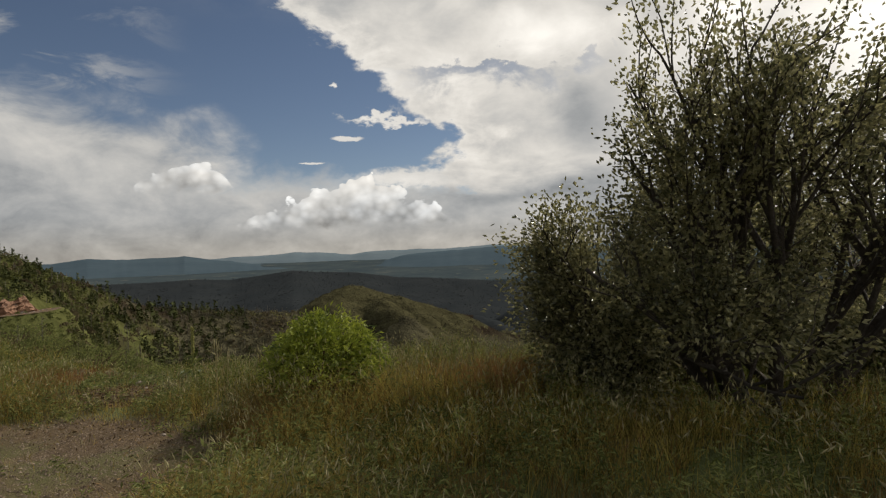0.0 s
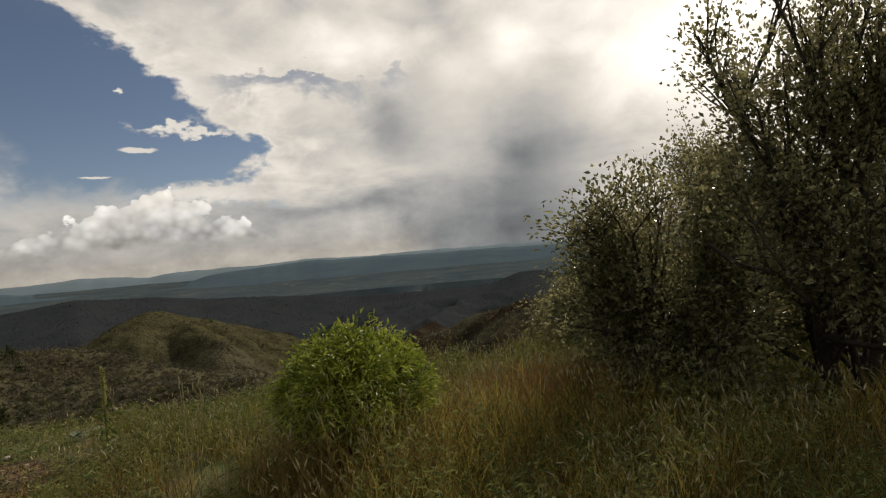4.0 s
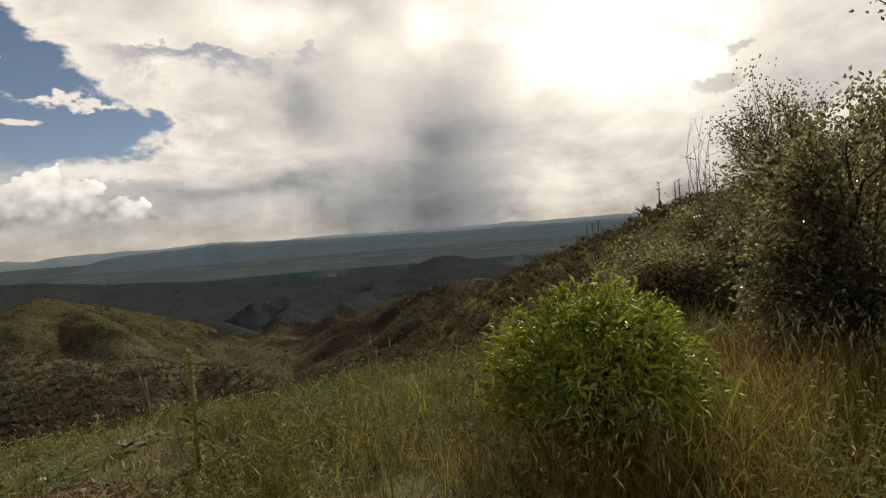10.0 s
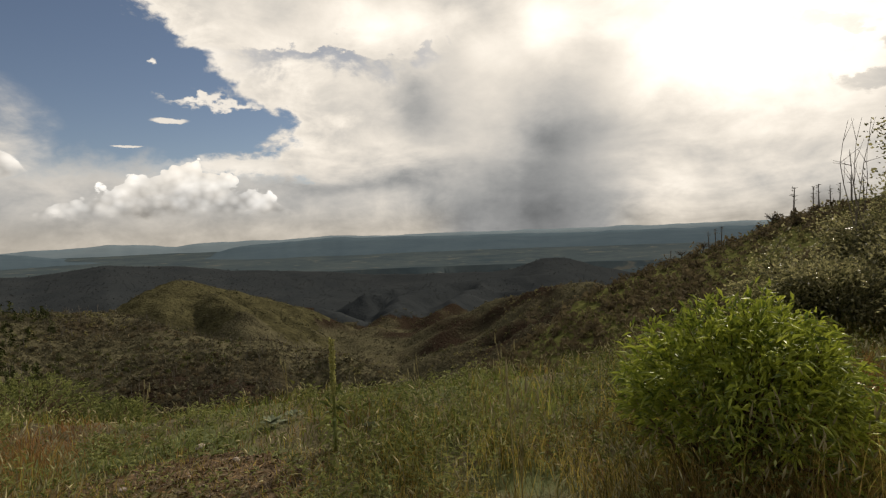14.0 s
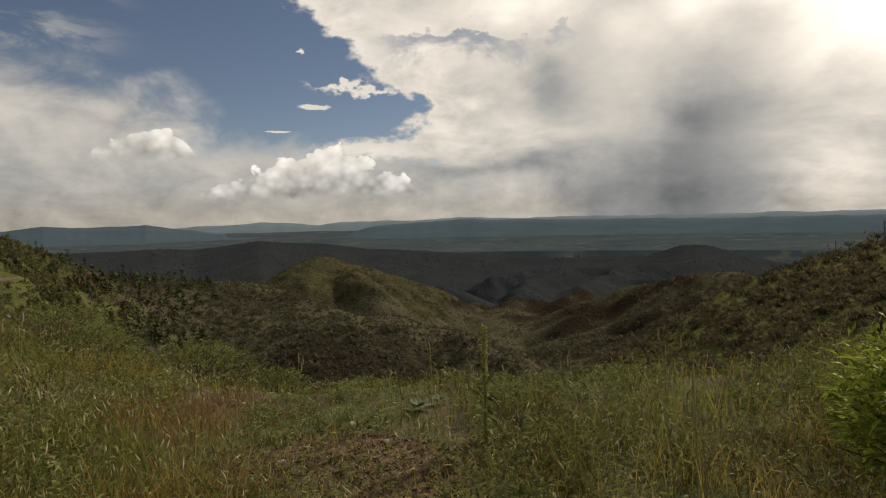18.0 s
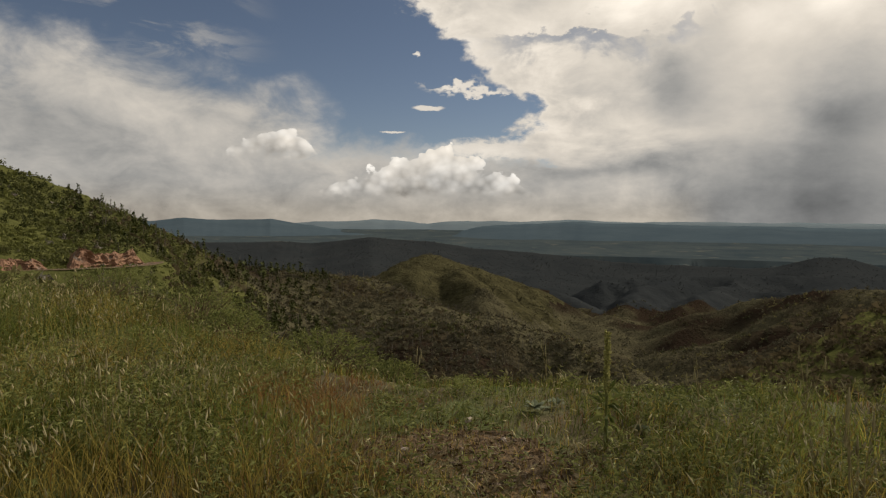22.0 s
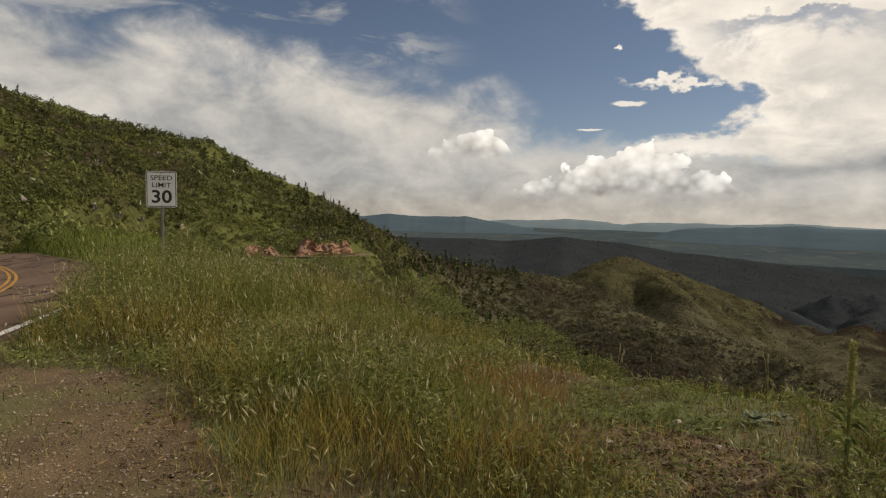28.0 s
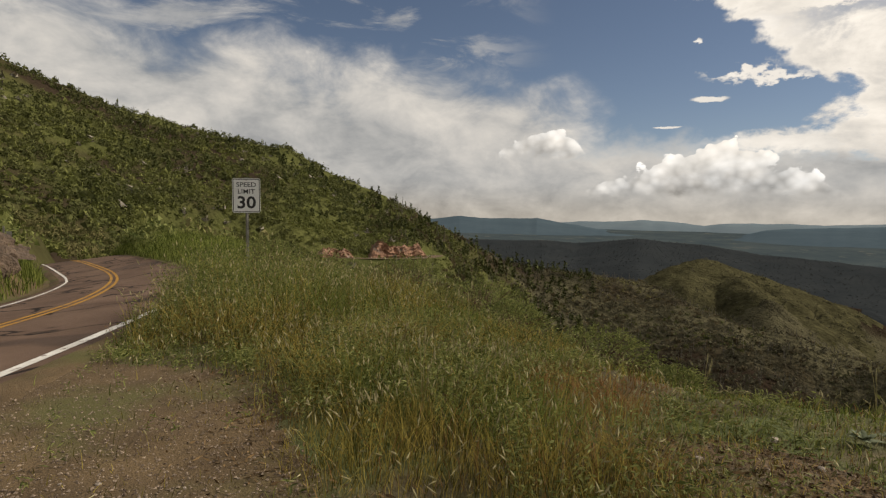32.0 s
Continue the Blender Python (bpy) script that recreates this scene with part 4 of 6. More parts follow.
# ---------------------------------------------------------------- rocks
def rock_face(name, x0, y0, x1, y1, tall, lean, mat, label, seed, base=None, deep=3.0):
    """A broken rock cut standing along a line, with its top running back into the hill."""
    rng = np.random.default_rng(seed)
    L = math.hypot(x1 - x0, y1 - y0)
    nu, nv = max(24, int(L / (tall * 0.06))), 16
    nu = min(nu, 120)
    u, v = np.meshgrid(np.linspace(0, 1, nu), np.linspace(0, 1, nv), indexing="ij")
    d = np.array([x1 - x0, y1 - y0]) / L
    nrm = np.array([-d[1], d[0]])
    if nrm @ np.array([-(x0 + x1), -(y0 + y1)]) > 0:
        nrm = -nrm
    prof = np.clip(np.minimum(u, 1 - u) / 0.16, 0.05, 1) ** 0.6
    col = np.repeat(rng.random(nu), 3)[:nu]
    row = np.repeat(rng.random((nu // 4 + 1, nv)), 4, axis=0)[:nu]
    h = tall * prof * (0.66 + 0.22 * fbm(u * L, u * 0, tall * 1.6, 3, seed) + 0.16 * (col[:, None] - 0.5))
    crag = fbm(u * L, v * tall * 0.35, tall * 0.22, 4, seed + 1) * tall * 0.30 + (0.16 * col[:, None] + 0.12 * row) * tall
    vv = np.clip(v / 0.8, 0, 1)
    back_ = np.clip((v - 0.8) / 0.2, 0, 1)
    off = lean * vv * tall + crag * prof + back_ * deep
    x = x0 + u * (x1 - x0) + nrm[0] * off
    y = y0 + u * (y1 - y0) + nrm[1] * off
    zb = height(x[:, :1], y[:, :1]) - 0.3 * tall * 0.3
    z = zb + h * vv * (1 - 0.15 * back_) - back_ * 0.2 * tall
    a, b = np.meshgrid(np.arange(nu - 1), np.arange(nv - 1), indexing="ij")
    k = (a * nv + b).ravel()
    ob = new(name, mesh_from(name, np.stack([x, y, z], 2).reshape(-1, 3), np.stack([k, k + nv, k + nv + 1, k + 1], 1), [mat], smooth=False))
    tagged(ob, label, "rock face", "rock cuts along the road")


def by_bearing(a, r):
    return -math.sin(radians(a)) * r, math.cos(radians(a)) * r


CUTS = [(*by_bearing(39.4, 186), *by_bearing(34.0, 208), 5.0), (*by_bearing(44.6, 176), *by_bearing(41.2, 182), 4.5), (*by_bearing(52.4, 176), *by_bearing(48.4, 178), 4.5), (*by_bearing(56.4, 170), *by_bearing(53.6, 174), 4.5)]
rock_face("rock_cut", *by_bearing(39.4, 187), *by_bearing(34.0, 208), 8.6, 0.22, M_REDROCK, "tall broken red rock cut at the road's bend", 41)
rock_face("rock_cut", *by_bearing(44.6, 176), *by_bearing(41.2, 182), 4.6, 0.4, M_REDROCK, "low red rock cut beside the far road", 42)
rock_face("rock_cut", *by_bearing(52.4, 176), *by_bearing(48.4, 178), 5.5, 0.4, M_REDROCK, "pale red rock cut beside the far road", 43)
rock_face("rock_cut", *by_bearing(56.4, 170), *by_bearing(53.6, 174), 6.5, 0.4, M_REDROCK, "pale red rock cut above the far road", 44)
rock_face("rock_bank", -33.5, 8.2, -22.6, 7.1, 0.95, 0.45, M_BANKROCK, "weathered brown rock bank beside the road", 45, deep=1.6)


def boulder(x, y, s, seed):
    """An angular block broken from the bank."""
    rng = np.random.default_rng(seed)
    bm = bmesh.new()
    bmesh.ops.create_icosphere(bm, subdivisions=2, radius=1)
    cut = [Vector(unit(rng.normal(size=3))) for _ in range(11)]
    for v in bm.verts:
        for c in cut:
            over = v.co.dot(c) - 0.62
            if over > 0:
                v.co -= c * over
        v.co += Vector(rng.normal(size=3) * 0.03)
        v.co = Vector((v.co.x * s, v.co.y * s * 0.8, v.co.z * s * 0.95))
    ob = new("boulder", from_bm("boulder", bm, M_BANKROCK))
    ob.matrix_basis = pose(x, y, ground_z(x, y) + s * 0.3, 0, 0, rng.random() * 360)
    tagged(ob, "angular brown rock broken from the roadside bank", "rock", "rocks of the roadside bank")


for k in range(20):
    u = k / 19
    _g = random.Random(600 + k)
    boulder(-21.8 - 9.5 * u + _g.uniform(-0.3, 0.3), 7.9 + 1.2 * u + _g.uniform(-0.5, 0.5), 0.35 + 0.5 * _g.random(), 600 + k)


# ---------------------------------------------------------------- far woods and scrub
def clump(rng, n, squash=0.8, size=0.42, cone=False):
    """A crown of loose leaf sprays round the origin, one high."""
    if cone:
        h = rng.random(n) ** 1.3
        a = rng.random(n) * 6.283
        rad = (1 - h) * 0.30 * (0.4 + 0.6 * rng.random(n)) + 0.02
        c = np.stack([np.cos(a) * rad, np.sin(a) * rad, 0.1 + 0.9 * h], 1)
        size = size * 0.62
    else:
        d = unit(rng.normal(size=(n, 3)))
        d[:, 2] = np.abs(d[:, 2]) * 1.1 - 0.12
        rad = (0.62 + 0.38 * rng.random(n)) * (0.8 + 0.35 * np.sin(d[:, 0] * 5 + d[:, 1] * 4))
        c = d * rad[:, None] * [0.62, 0.62, squash * 0.85] + [0, 0, 0.22]
    t = rng.normal(size=(n, 3, 3)) * size * 0.34
    v = c[:, None] + t
    return v.reshape(-1, 3), np.arange(3 * n).reshape(-1, 3)


def snag(rng):
    v, f = tube([(0, 0, -0.05), (0.01, 0, 0.5), (0.0, 0.02, 1.0)], [0.028, 0.02, 0.006], 4)
    ps = [(v, f)]
    for k in range(5):
        h = 0.45 + 0.5 * rng.random()
        a = rng.random() * 6.283
        ps.append(tube([(0, 0, h), (0.13 * math.cos(a), 0.13 * math.sin(a), h + 0.07)], [0.008, 0.003], 3))
    v, f = joined([(v, np.concatenate([f[:, :3], f[:, [0, 2, 3]]])) for v, f in ps])
    return v, f


def scatter(name, rng, templates, x, y, size, mat, label, sink=0.12, tall=1.0):
    """Copies of the templates standing on the land at x, y, joined into one sheet of growth."""
    if len(x) == 0:
        return
    z = height(x, y)
    pick = rng.integers(0, len(templates), len(x))
    vs, fs, k = [], [], 0
    for t, (v, f) in enumerate(templates):
        q = np.flatnonzero(pick == t)
        a = rng.random(len(q)) * 6.283
        c, s = np.cos(a), np.sin(a)
        sz = size[q]
        st = sz * tall * (0.8 + 0.45 * rng.random(len(q)))
        X = (v[None, :, 0] * c[:, None] - v[None, :, 1] * s[:, None]) * sz[:, None] + x[q, None]
        Y = (v[None, :, 0] * s[:, None] + v[None, :, 1] * c[:, None]) * sz[:, None] + y[q, None]
        Z = v[None, :, 2] * st[:, None] + (z[q] - sink * sz)[:, None]
        vs.append(np.stack([X, Y, Z], 2).reshape(-1, 3))
        fs.append((f[None] + (np.arange(len(q)) * len(v))[:, None, None] + k).reshape(-1, 3))
        k += len(q) * len(v)
    ob = new(name, mesh_from(name, np.concatenate(vs), np.concatenate(fs), [mat], smooth=False))
    tagged(ob, label, "vegetation", kind="stuff")


def field(rng, n, a0, a1, r0, r1, thin=0.0, patch=40, seed=20, keep_off=5.0, log=False, cuts=True):
    a = a0 + (a1 - a0) * rng.random(n)
    u = rng.random(n)
    r = r0 * (r1 / r0) ** u if log else np.sqrt(r0**2 + (r1**2 - r0**2) * u)
    x, y = -np.sin(np.radians(a)) * r, np.cos(np.radians(a)) * r
    ok = fbm(x, y, patch, 3, seed) > thin
    o, _ = road_frame(x, y)
    ok &= np.abs(o) > np.where(r > 60, keep_off + 2.0, keep_off)
    for ax, ay, bx, by, room in CUTS if cuts else ():
        u = np.clip(((x - ax) * (bx - ax) + (y - ay) * (by - ay)) / ((bx - ax) ** 2 + (by - ay) ** 2), 0, 1)
        ok &= np.hypot(x - ax - u * (bx - ax), y - ay - u * (by - ay)) > room
    return x[ok], y[ok]


def build_hills():
    rng = np.random.default_rng(5)
    oaks = [clump(rng, 32, 0.8, 0.44) for _ in range(5)]
    nearer = [clump(rng, 105, 0.8, 0.25) for _ in range(5)]
    low = [clump(rng, 22, 0.6, 0.50) for _ in range(5)]
    pines = [clump(rng, 60, cone=True) for _ in range(4)]
    tiny = [clump(rng, 11, 0.8, 0.75) for _ in range(4)]
    dead = [snag(rng) for _ in range(4)]
    S = lambda x, lo, hi: lo + (hi - lo) * rng.random(len(x)) ** 1.6
    # mountain beside the road
    x, y = field(rng, 1500, 42, 92, 40, 130, -0.4, 34, 21, 5)
    scatter("roadside_oak_scrub", rng, nearer, x, y, S(x, 1.2, 3.2), M_HILL, "green oak scrub at the foot of the mountain")
    x, y = field(rng, 1100, 42, 92, 34, 130, -0.4, 26, 19, 5)
    scatter("roadside_green_scrub", rng, nearer, x, y, S(x, 0.9, 2.4), M_GREENSCRUB, "bright green bushes at the foot of the mountain")
    x, y = field(rng, 9000, 29, 92, 110, 315, -0.25, 34, 21, 6)
    scatter("mountain_oak_scrub", rng, oaks, x, y, S(x, 0.8, 2.9), M_CLUMP, "dark green oak scrub covering the mountainside")
    x, y = field(rng, 7000, 29, 92, 110, 315, -0.1, 26, 22, 6)
    scatter("mountain_green_scrub", rng, low, x, y, S(x, 0.9, 2.8), M_GREENSCRUB, "bright green bushes on the mountainside")
    x, y = field(rng, 620, 30, 62, 140, 300, -0.1, 40, 23, 5)
    scatter("mountain_pines", rng, pines, x, y, S(x, 1.8, 4.4), M_PINE, "dark pines scattered on the mountainside", tall=1.0)
    x, y = field(rng, 620, 33, 80, 120, 300, 0.05, 30, 24)
    scatter("mountain_boulders", rng, [clump(rng, 18, 0.7, 0.9) for _ in range(3)], x, y, S(x, 0.6, 2.2), M_GREYROCK, "pale boulders showing between the bushes", sink=0.3)
    # bright bank below the far road
    x, y = field(rng, 2600, 33, 64, 60, 178, -0.3, 20, 25, 8)
    scatter("bank_green_scrub", rng, low, x, y, S(x, 0.9, 2.4), M_GREENSCRUB, "lush green bushes below the far road")
    x, y = field(rng, 1300, 33, 64, 60, 180, -0.2, 24, 17, 9)
    scatter("bank_dark_scrub", rng, oaks, x, y, S(x, 0.8, 2.2), M_CLUMP, "oak scrub below the far road")
    x, y = field(rng, 3400, 31, 60, 120, 215, -0.4, 20, 16, 2.4, cuts=False)
    scatter("verge_scrub", rng, low, x, y, S(x, 0.6, 1.7), M_GREENSCRUB, "low green bushes along the far road")
    x, y = field(rng, 420, 58, 84, 19, 48, -0.5, 10, 15, 4.3)
    scatter("bank_bushes", rng, nearer, x, y, S(x, 0.5, 1.5), M_WEED, "leafy green bushes on the bank inside the bend")
    # spur and the slope below the lookout
    x, y = field(rng, 420, -6, 44, 34, 115, -0.3, 30, 26, 5, log=True)
    scatter("near_slope_scrub", rng, nearer, x, y, S(x, 0.8, 2.2), M_CLUMP, "green scrub on the slope below the lookout")
    x, y = field(rng, 260, -6, 44, 34, 115, -0.3, 30, 18, 5, log=True)
    scatter("near_slope_brown_scrub", rng, nearer, x, y, S(x, 0.7, 1.8), M_BROWNSCRUB, "brown scrub on the slope below the lookout")
    x, y = field(rng, 7500, -10, 40, 90, 620, -0.3, 55, 26, 5, log=True)
    scatter("spur_scrub", rng, low, x, y, S(x, 1.0, 3.0), M_BROWNSCRUB, "scorched brown scrub on the spur")
    x, y = field(rng, 3000, 4, 38, 110, 620, 0.0, 45, 27, 5, log=True)
    scatter("spur_green_scrub", rng, low, x, y, S(x, 1.2, 3.0), M_CLUMP, "green regrowth between burnt trees on the spur")
    x, y = field(rng, 3000, -6, 38, 90, 480, -0.2, 60, 28, 5)
    scatter("burnt_trunks", rng, dead, x, y, S(x, 2.5, 6.0), M_SNAG, "standing charred trunks of the burnt forest")
    x, y = field(rng, 330, 18, 36, 150, 420, -0.02, 60, 29, 5)
    scatter("spur_pines", rng, pines, x, y, S(x, 4.0, 8.0), M_PINE, "surviving dark pines on the spur")
    # hill across the side valley
    x, y = field(rng, 480, -66, -8, 28, 75, -0.3, 16, 30, log=True)
    scatter("side_slope_scrub", rng, nearer, x, y, S(x, 0.7, 1.7), M_BROWNSCRUB, "brown-green scrub at the foot of the steep hill")
    x, y = field(rng, 3600, -72, -8, 60, 205, -0.2, 16, 30)
    scatter("hill_scrub", rng, oaks, x, y, S(x, 1.0, 3.0), M_BROWNSCRUB, "rounded scrub on the steep hill across the side valley")
    x, y = field(rng, 3600, -72, -10, 60, 205, -0.05, 18, 31)
    scatter("hill_green_scrub", rng, low, x, y, S(x, 0.7, 1.7), M_HILL, "yellow-green bushes on the steep hill")
    x, y = field(rng, 1500, -60, -12, 60, 205, 0.05, 30, 32)
    scatter("hill_brown_scrub", rng, low, x, y, S(x, 0.9, 2.4), M_BROWNSCRUB, "brown scorched scrub on the steep hill")
    # valley, pyramid hill and folds
    x, y = field(rng, 14000, -50, 26, 230, 980, -0.35, 120, 33, log=True)
    scatter("valley_woods", rng, tiny, x, y, S(x, 1.2, 3.2), M_VALLEYWOOD, "dark burnt woods in the valley")
    x, y = field(rng, 8000, -50, 24, 300, 960, 0.06, 60, 44, log=True)
    scatter("valley_green_woods", rng, tiny, x, y, S(x, 1.4, 3.6), M_VALLEY, "patches of green woods in the valley")
    x, y = field(rng, 5000, -48, 22, 300, 930, 0.12, 70, 35, log=True)
    scatter("valley_light_scrub", rng, tiny, x, y, S(x, 1.2, 3.0), M_HILL, "lighter green clearings in the valley")
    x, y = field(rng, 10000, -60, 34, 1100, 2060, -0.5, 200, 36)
    scatter("ridge_woods", rng, tiny, x, y, S(x, 1.5, 3.6), M_HAZEWOODS, "dark woods on the far ridge, tinted blue-grey with haze")


build_hills()


# dead trees on the skyline of the near hill: (bearing, distance, height)
def dead_tree(a, r, h, seed, kind):
    rng = np.random.default_rng(seed)
    x, y = by_bearing(a, r)
    ob = thing("dead_tree", (x, y, ground_z(x, y)), {"pole": "tall bare dead tree trunk on the hill's skyline", "round": "bare dead tree with a round crown of twigs"}[kind], "dead tree", "dead trees on the hilltop")
    bend = rng.normal(size=2) * 0.03
    pts = [(bend[0] * h * t, bend[1] * h * t, h * t - 0.2) for t in np.linspace(0, 1, 6)]
    rad = np.linspace(0.24, 0.08, 6) * (h / 7)
    if kind == "round":
        pts, rad = pts[:3], rad[:3] * 1.2
    v, f = tube(pts, rad, 6)
    part("trunk", mesh_from("trunk", v, f, [M_SNAG]), ob)
    br = []
    for k in range(16 if kind == "pole" else 46):
        t = 0.5 + 0.5 * rng.random() if kind == "pole" else 0.3 + 0.1 * rng.random()
        az, L = rng.random() * 6.283, h * ((0.05 + 0.12 * rng.random()) if kind == "pole" else (0.3 + 0.3 * rng.random()))
        up = 0.35 if kind == "pole" else 0.2 + 1.1 * rng.random()
        p0 = np.array([0, 0, h * t - 0.2])
        p1 = p0 + L * unit(np.array([math.cos(az), math.sin(az), up]))
        m = (p0 + p1) / 2 + rng.normal(size=3) * L * 0.08
        br.append(tube([p0, m, p1], np.array([0.09, 0.06, 0.03]) * h / 7, 4))
    v, f = joined(br)
    part("branches", mesh_from("branches", v, f, [M_SNAG]), ob, "bare thin branches", "stuff")


for k, (a, r, h, kind) in enumerate(((-44.8, 190, 3.9, "round"), (-46.4, 196, 7.2, "pole"), (-47.8, 199, 6.8, "pole"), (-48.2, 198, 6.2, "pole"), (-49.0, 199, 5.2, "pole"), (-49.6, 200, 5.4, "pole"), (-50.4, 200, 6.0, "pole"), (-51.2, 200, 5.2, "pole"),
                                     (-39.4, 178, 3.2, "round"), (-39.9, 180, 4.2, "pole"), (-40.4, 181, 4.4, "pole"), (-40.9, 182, 4.6, "pole"), (-37.6, 174, 2.6, "round"), (-36.7, 172, 2.4, "pole"))):
    dead_tree(a, r, h + 1.0, 300 + k, kind)

# ---------------------------------------------------------------- the trees at the pull-out
def grow(rng, p, d, length, rad, level, wood, tips, spread=0.6, up=0.25, wander=0.25):
    """A branch and its children; fills the wood with rods and the tips with (place, way)."""
    n = 5
    pts, q, dd = [p], np.array(p, float), np.array(d, float)
    for k in range(n):
        dd = unit(dd + rng.normal(size=3) * wander * 0.4 + np.array([0, 0, up * 0.12]))
        q = q + dd * length / n
        pts.append(q)
    wood.append(tube(pts, np.linspace(rad, rad * 0.45, n + 1), 7 if level == 0 else 5 if level < 3 else 3))
    if level >= 3:
        for t in (0.4, 0.65, 0.85, 1.0):
            k = min(n, int(t * n))
            tips.append((pts[k], unit(np.array(pts[k]) - np.array(pts[k - 1]))))
        return
    kids = (5, 4, 4)[level]
    for c in range(kids):
        t = (0.28 if level == 0 else 0.4) + (0.72 if level == 0 else 0.6) * (c + 0.5 * rng.random()) / kids
        k = min(n, max(1, int(round(t * n))))
        base = np.array(pts[k])
        w = unit(np.array(pts[k]) - np.array(pts[k - 1]))
        nd = unit(w + spread * rng.normal(size=3) + np.array([0, 0, up * 0.4]))
        grow(rng, base, nd, length * (0.55 + 0.25 * rng.random()), rad * 0.5, level + 1, wood, tips, spread, up, wander)


def leafy_tree(name, x, y, label, category, stems, seed, leaf_mat, per_tip, leaf, width, cloud=0.16, droop=0.25, group="", trunk_mat=None, dead=(), room=None):
    rng = np.random.default_rng(seed)
    g = ground_z(x, y)
    ob = thing(name, (x, y, g), label, category, group)
    trunks, wood, tips = [], [], []
    for (sx, sy, dx, dy, dz, length, rad, spread, up) in stems:
        w = []
        grow(rng, np.array([sx, sy, -0.15]), unit(np.array([dx, dy, dz], float)), length, rad, 0, w, tips, spread, up)
        trunks.append(w[0])
        wood += w[1:]
    if room:
        # the crown keeps inside a lumpy column round the stems
        rx, ry, reach = room

        def inside(p):
            a = math.atan2(p[1] - ry, p[0] - rx)
            return math.hypot(p[0] - rx, p[1] - ry) < reach * (0.9 + 0.16 * math.sin(3 * a + 2.1 * p[2]) + 0.12 * math.sin(4.3 * p[2] + a))

        tips = [q for q in tips if inside(q[0])]
        wood = [q for q in wood if inside(q[0].mean(0))]
    for w in trunks:
        part("trunk", mesh_from("trunk", *w, [trunk_mat or M_BARK]), ob)
    part("branchwork", mesh_from("branchwork", *joined(wood), [trunk_mat or M_BARK]), ob, "dark forking branches", "stuff")
    P = np.array([t[0] for t in tips])
    D = np.array([t[1] for t in tips])
    k = np.repeat(np.arange(len(P)), per_tip)
    pos = P[k] + rng.normal(size=(len(k), 3)) * cloud
    keep = pos[:, 2] > 0.08
    v, f = leaves_at(rng, pos[keep], D[k][keep] + 0.3 * unit(pos[keep] - P.mean(0)), leaf, width, droop)
    part("crown", mesh_from("crown", v, f, [leaf_mat], smooth=False), ob, "leathery dull green foliage")
    if dead:
        tw = []
        for (ax, ay, az, hx, hy, hz, L) in dead:
            p0 = np.array([ax, ay, az])
            for s in range(6):
                d = unit(np.array([hx, hy, hz]) + rng.normal(size=3) * 0.09)
                q, pts = p0 + rng.normal(size=3) * 0.06, []
                LL = L * (0.55 + 0.45 * rng.random())
                for u in range(6):
                    pts.append(q)
                    d = unit(d + rng.normal(size=3) * 0.10)
                    q = q + d * LL / 5
                tw.append(tube(pts, np.linspace(0.010, 0.003, 6), 4))
                for u in (2, 3, 4):
                    e = unit(d + rng.normal(size=3) * 0.45)
                    tw.append(tube([pts[u], pts[u] + e * LL * 0.22], [0.005, 0.002], 3))
        part("twig_spray", mesh_from("twig_spray", *joined(tw), [M_DEAD]), ob, "bare bleached twigs", "stuff")
    return ob


leafy_tree("oak_tree", 7.2, 1.95, "tall multi-stemmed oak with small leathery leaves shading the grass", "tree",
           [(-0.1, 0.0, -0.15, 0.0, 1, 2.2, 0.10, 0.45, 0.6), (0.3, 0.1, 0.3, 0.05, 1, 2.3, 0.09, 0.45, 0.6), (-0.2, -0.1, -0.30, -0.15, 1, 1.8, 0.08, 0.45, 0.6), (0.1, -0.1, 0.15, -0.3, 1, 2.1, 0.08, 0.5, 0.5),
            (0.35, 0.0, 0.6, -0.1, 0.8, 2.1, 0.08, 0.5, 0.4), (0.3, -0.2, 0.7, -0.4, 0.7, 1.9, 0.07, 0.55, 0.3), (-0.1, -0.2, -0.6, -0.35, 0.7, 1.3, 0.05, 0.6, 0.3), (-0.2, -0.1, -0.7, -0.15, 0.85, 1.5, 0.06, 0.55, 0.35)],
           11, M_OAKLEAF, 15, 0.058, 0.031, 0.09, room=(0.15, -0.1, 1.78))
leafy_tree("oak_tree", 6.75, 3.05, "low spreading oak leaning out over the grass", "tree",
           [(0.0, 0.0, -0.95, -0.22, 0.62, 1.25, 0.06, 0.5, 0.22), (-0.1, 0.05, -0.7, -0.15, 0.95, 1.3, 0.05, 0.5, 0.4), (-0.1, -0.1, -0.35, -0.25, 1.0, 1.35, 0.05, 0.5, 0.4), (0.0, 0.1, -0.9, 0.15, 0.35, 1.05, 0.05, 0.55, 0.12), (0.1, 0.05, -0.3, 0.2, 0.9, 1.0, 0.05, 0.55, 0.3), (-0.3, -0.1, -0.8, -0.45, 0.22, 0.9, 0.05, 0.55, 0.1), (0.1, 0, 0.3, -0.3, 0.8, 0.9, 0.05, 0.6, 0.2)],
           12, M_OAKLEAF, 17, 0.058, 0.031, 0.10, room=(-1.1, -0.35, 1.75), dead=((-0.4, 0.3, 1.35, -0.05, 0.1, 1, 0.9),))
leafy_tree("oak_shrub", 9.2, 2.9, "dark oak shrub beside the larger tree", "shrub",
           [(0.0, 0.0, -0.4, 0.0, 0.9, 0.6, 0.05, 0.7, 0.2), (0.1, 0.0, 0.5, -0.3, 0.9, 0.65, 0.05, 0.7, 0.2), (0, 0, -0.3, -0.7, 0.8, 0.6, 0.05, 0.7, 0.2)],
           15, M_OAKLEAF, 14, 0.072, 0.036, 0.12)
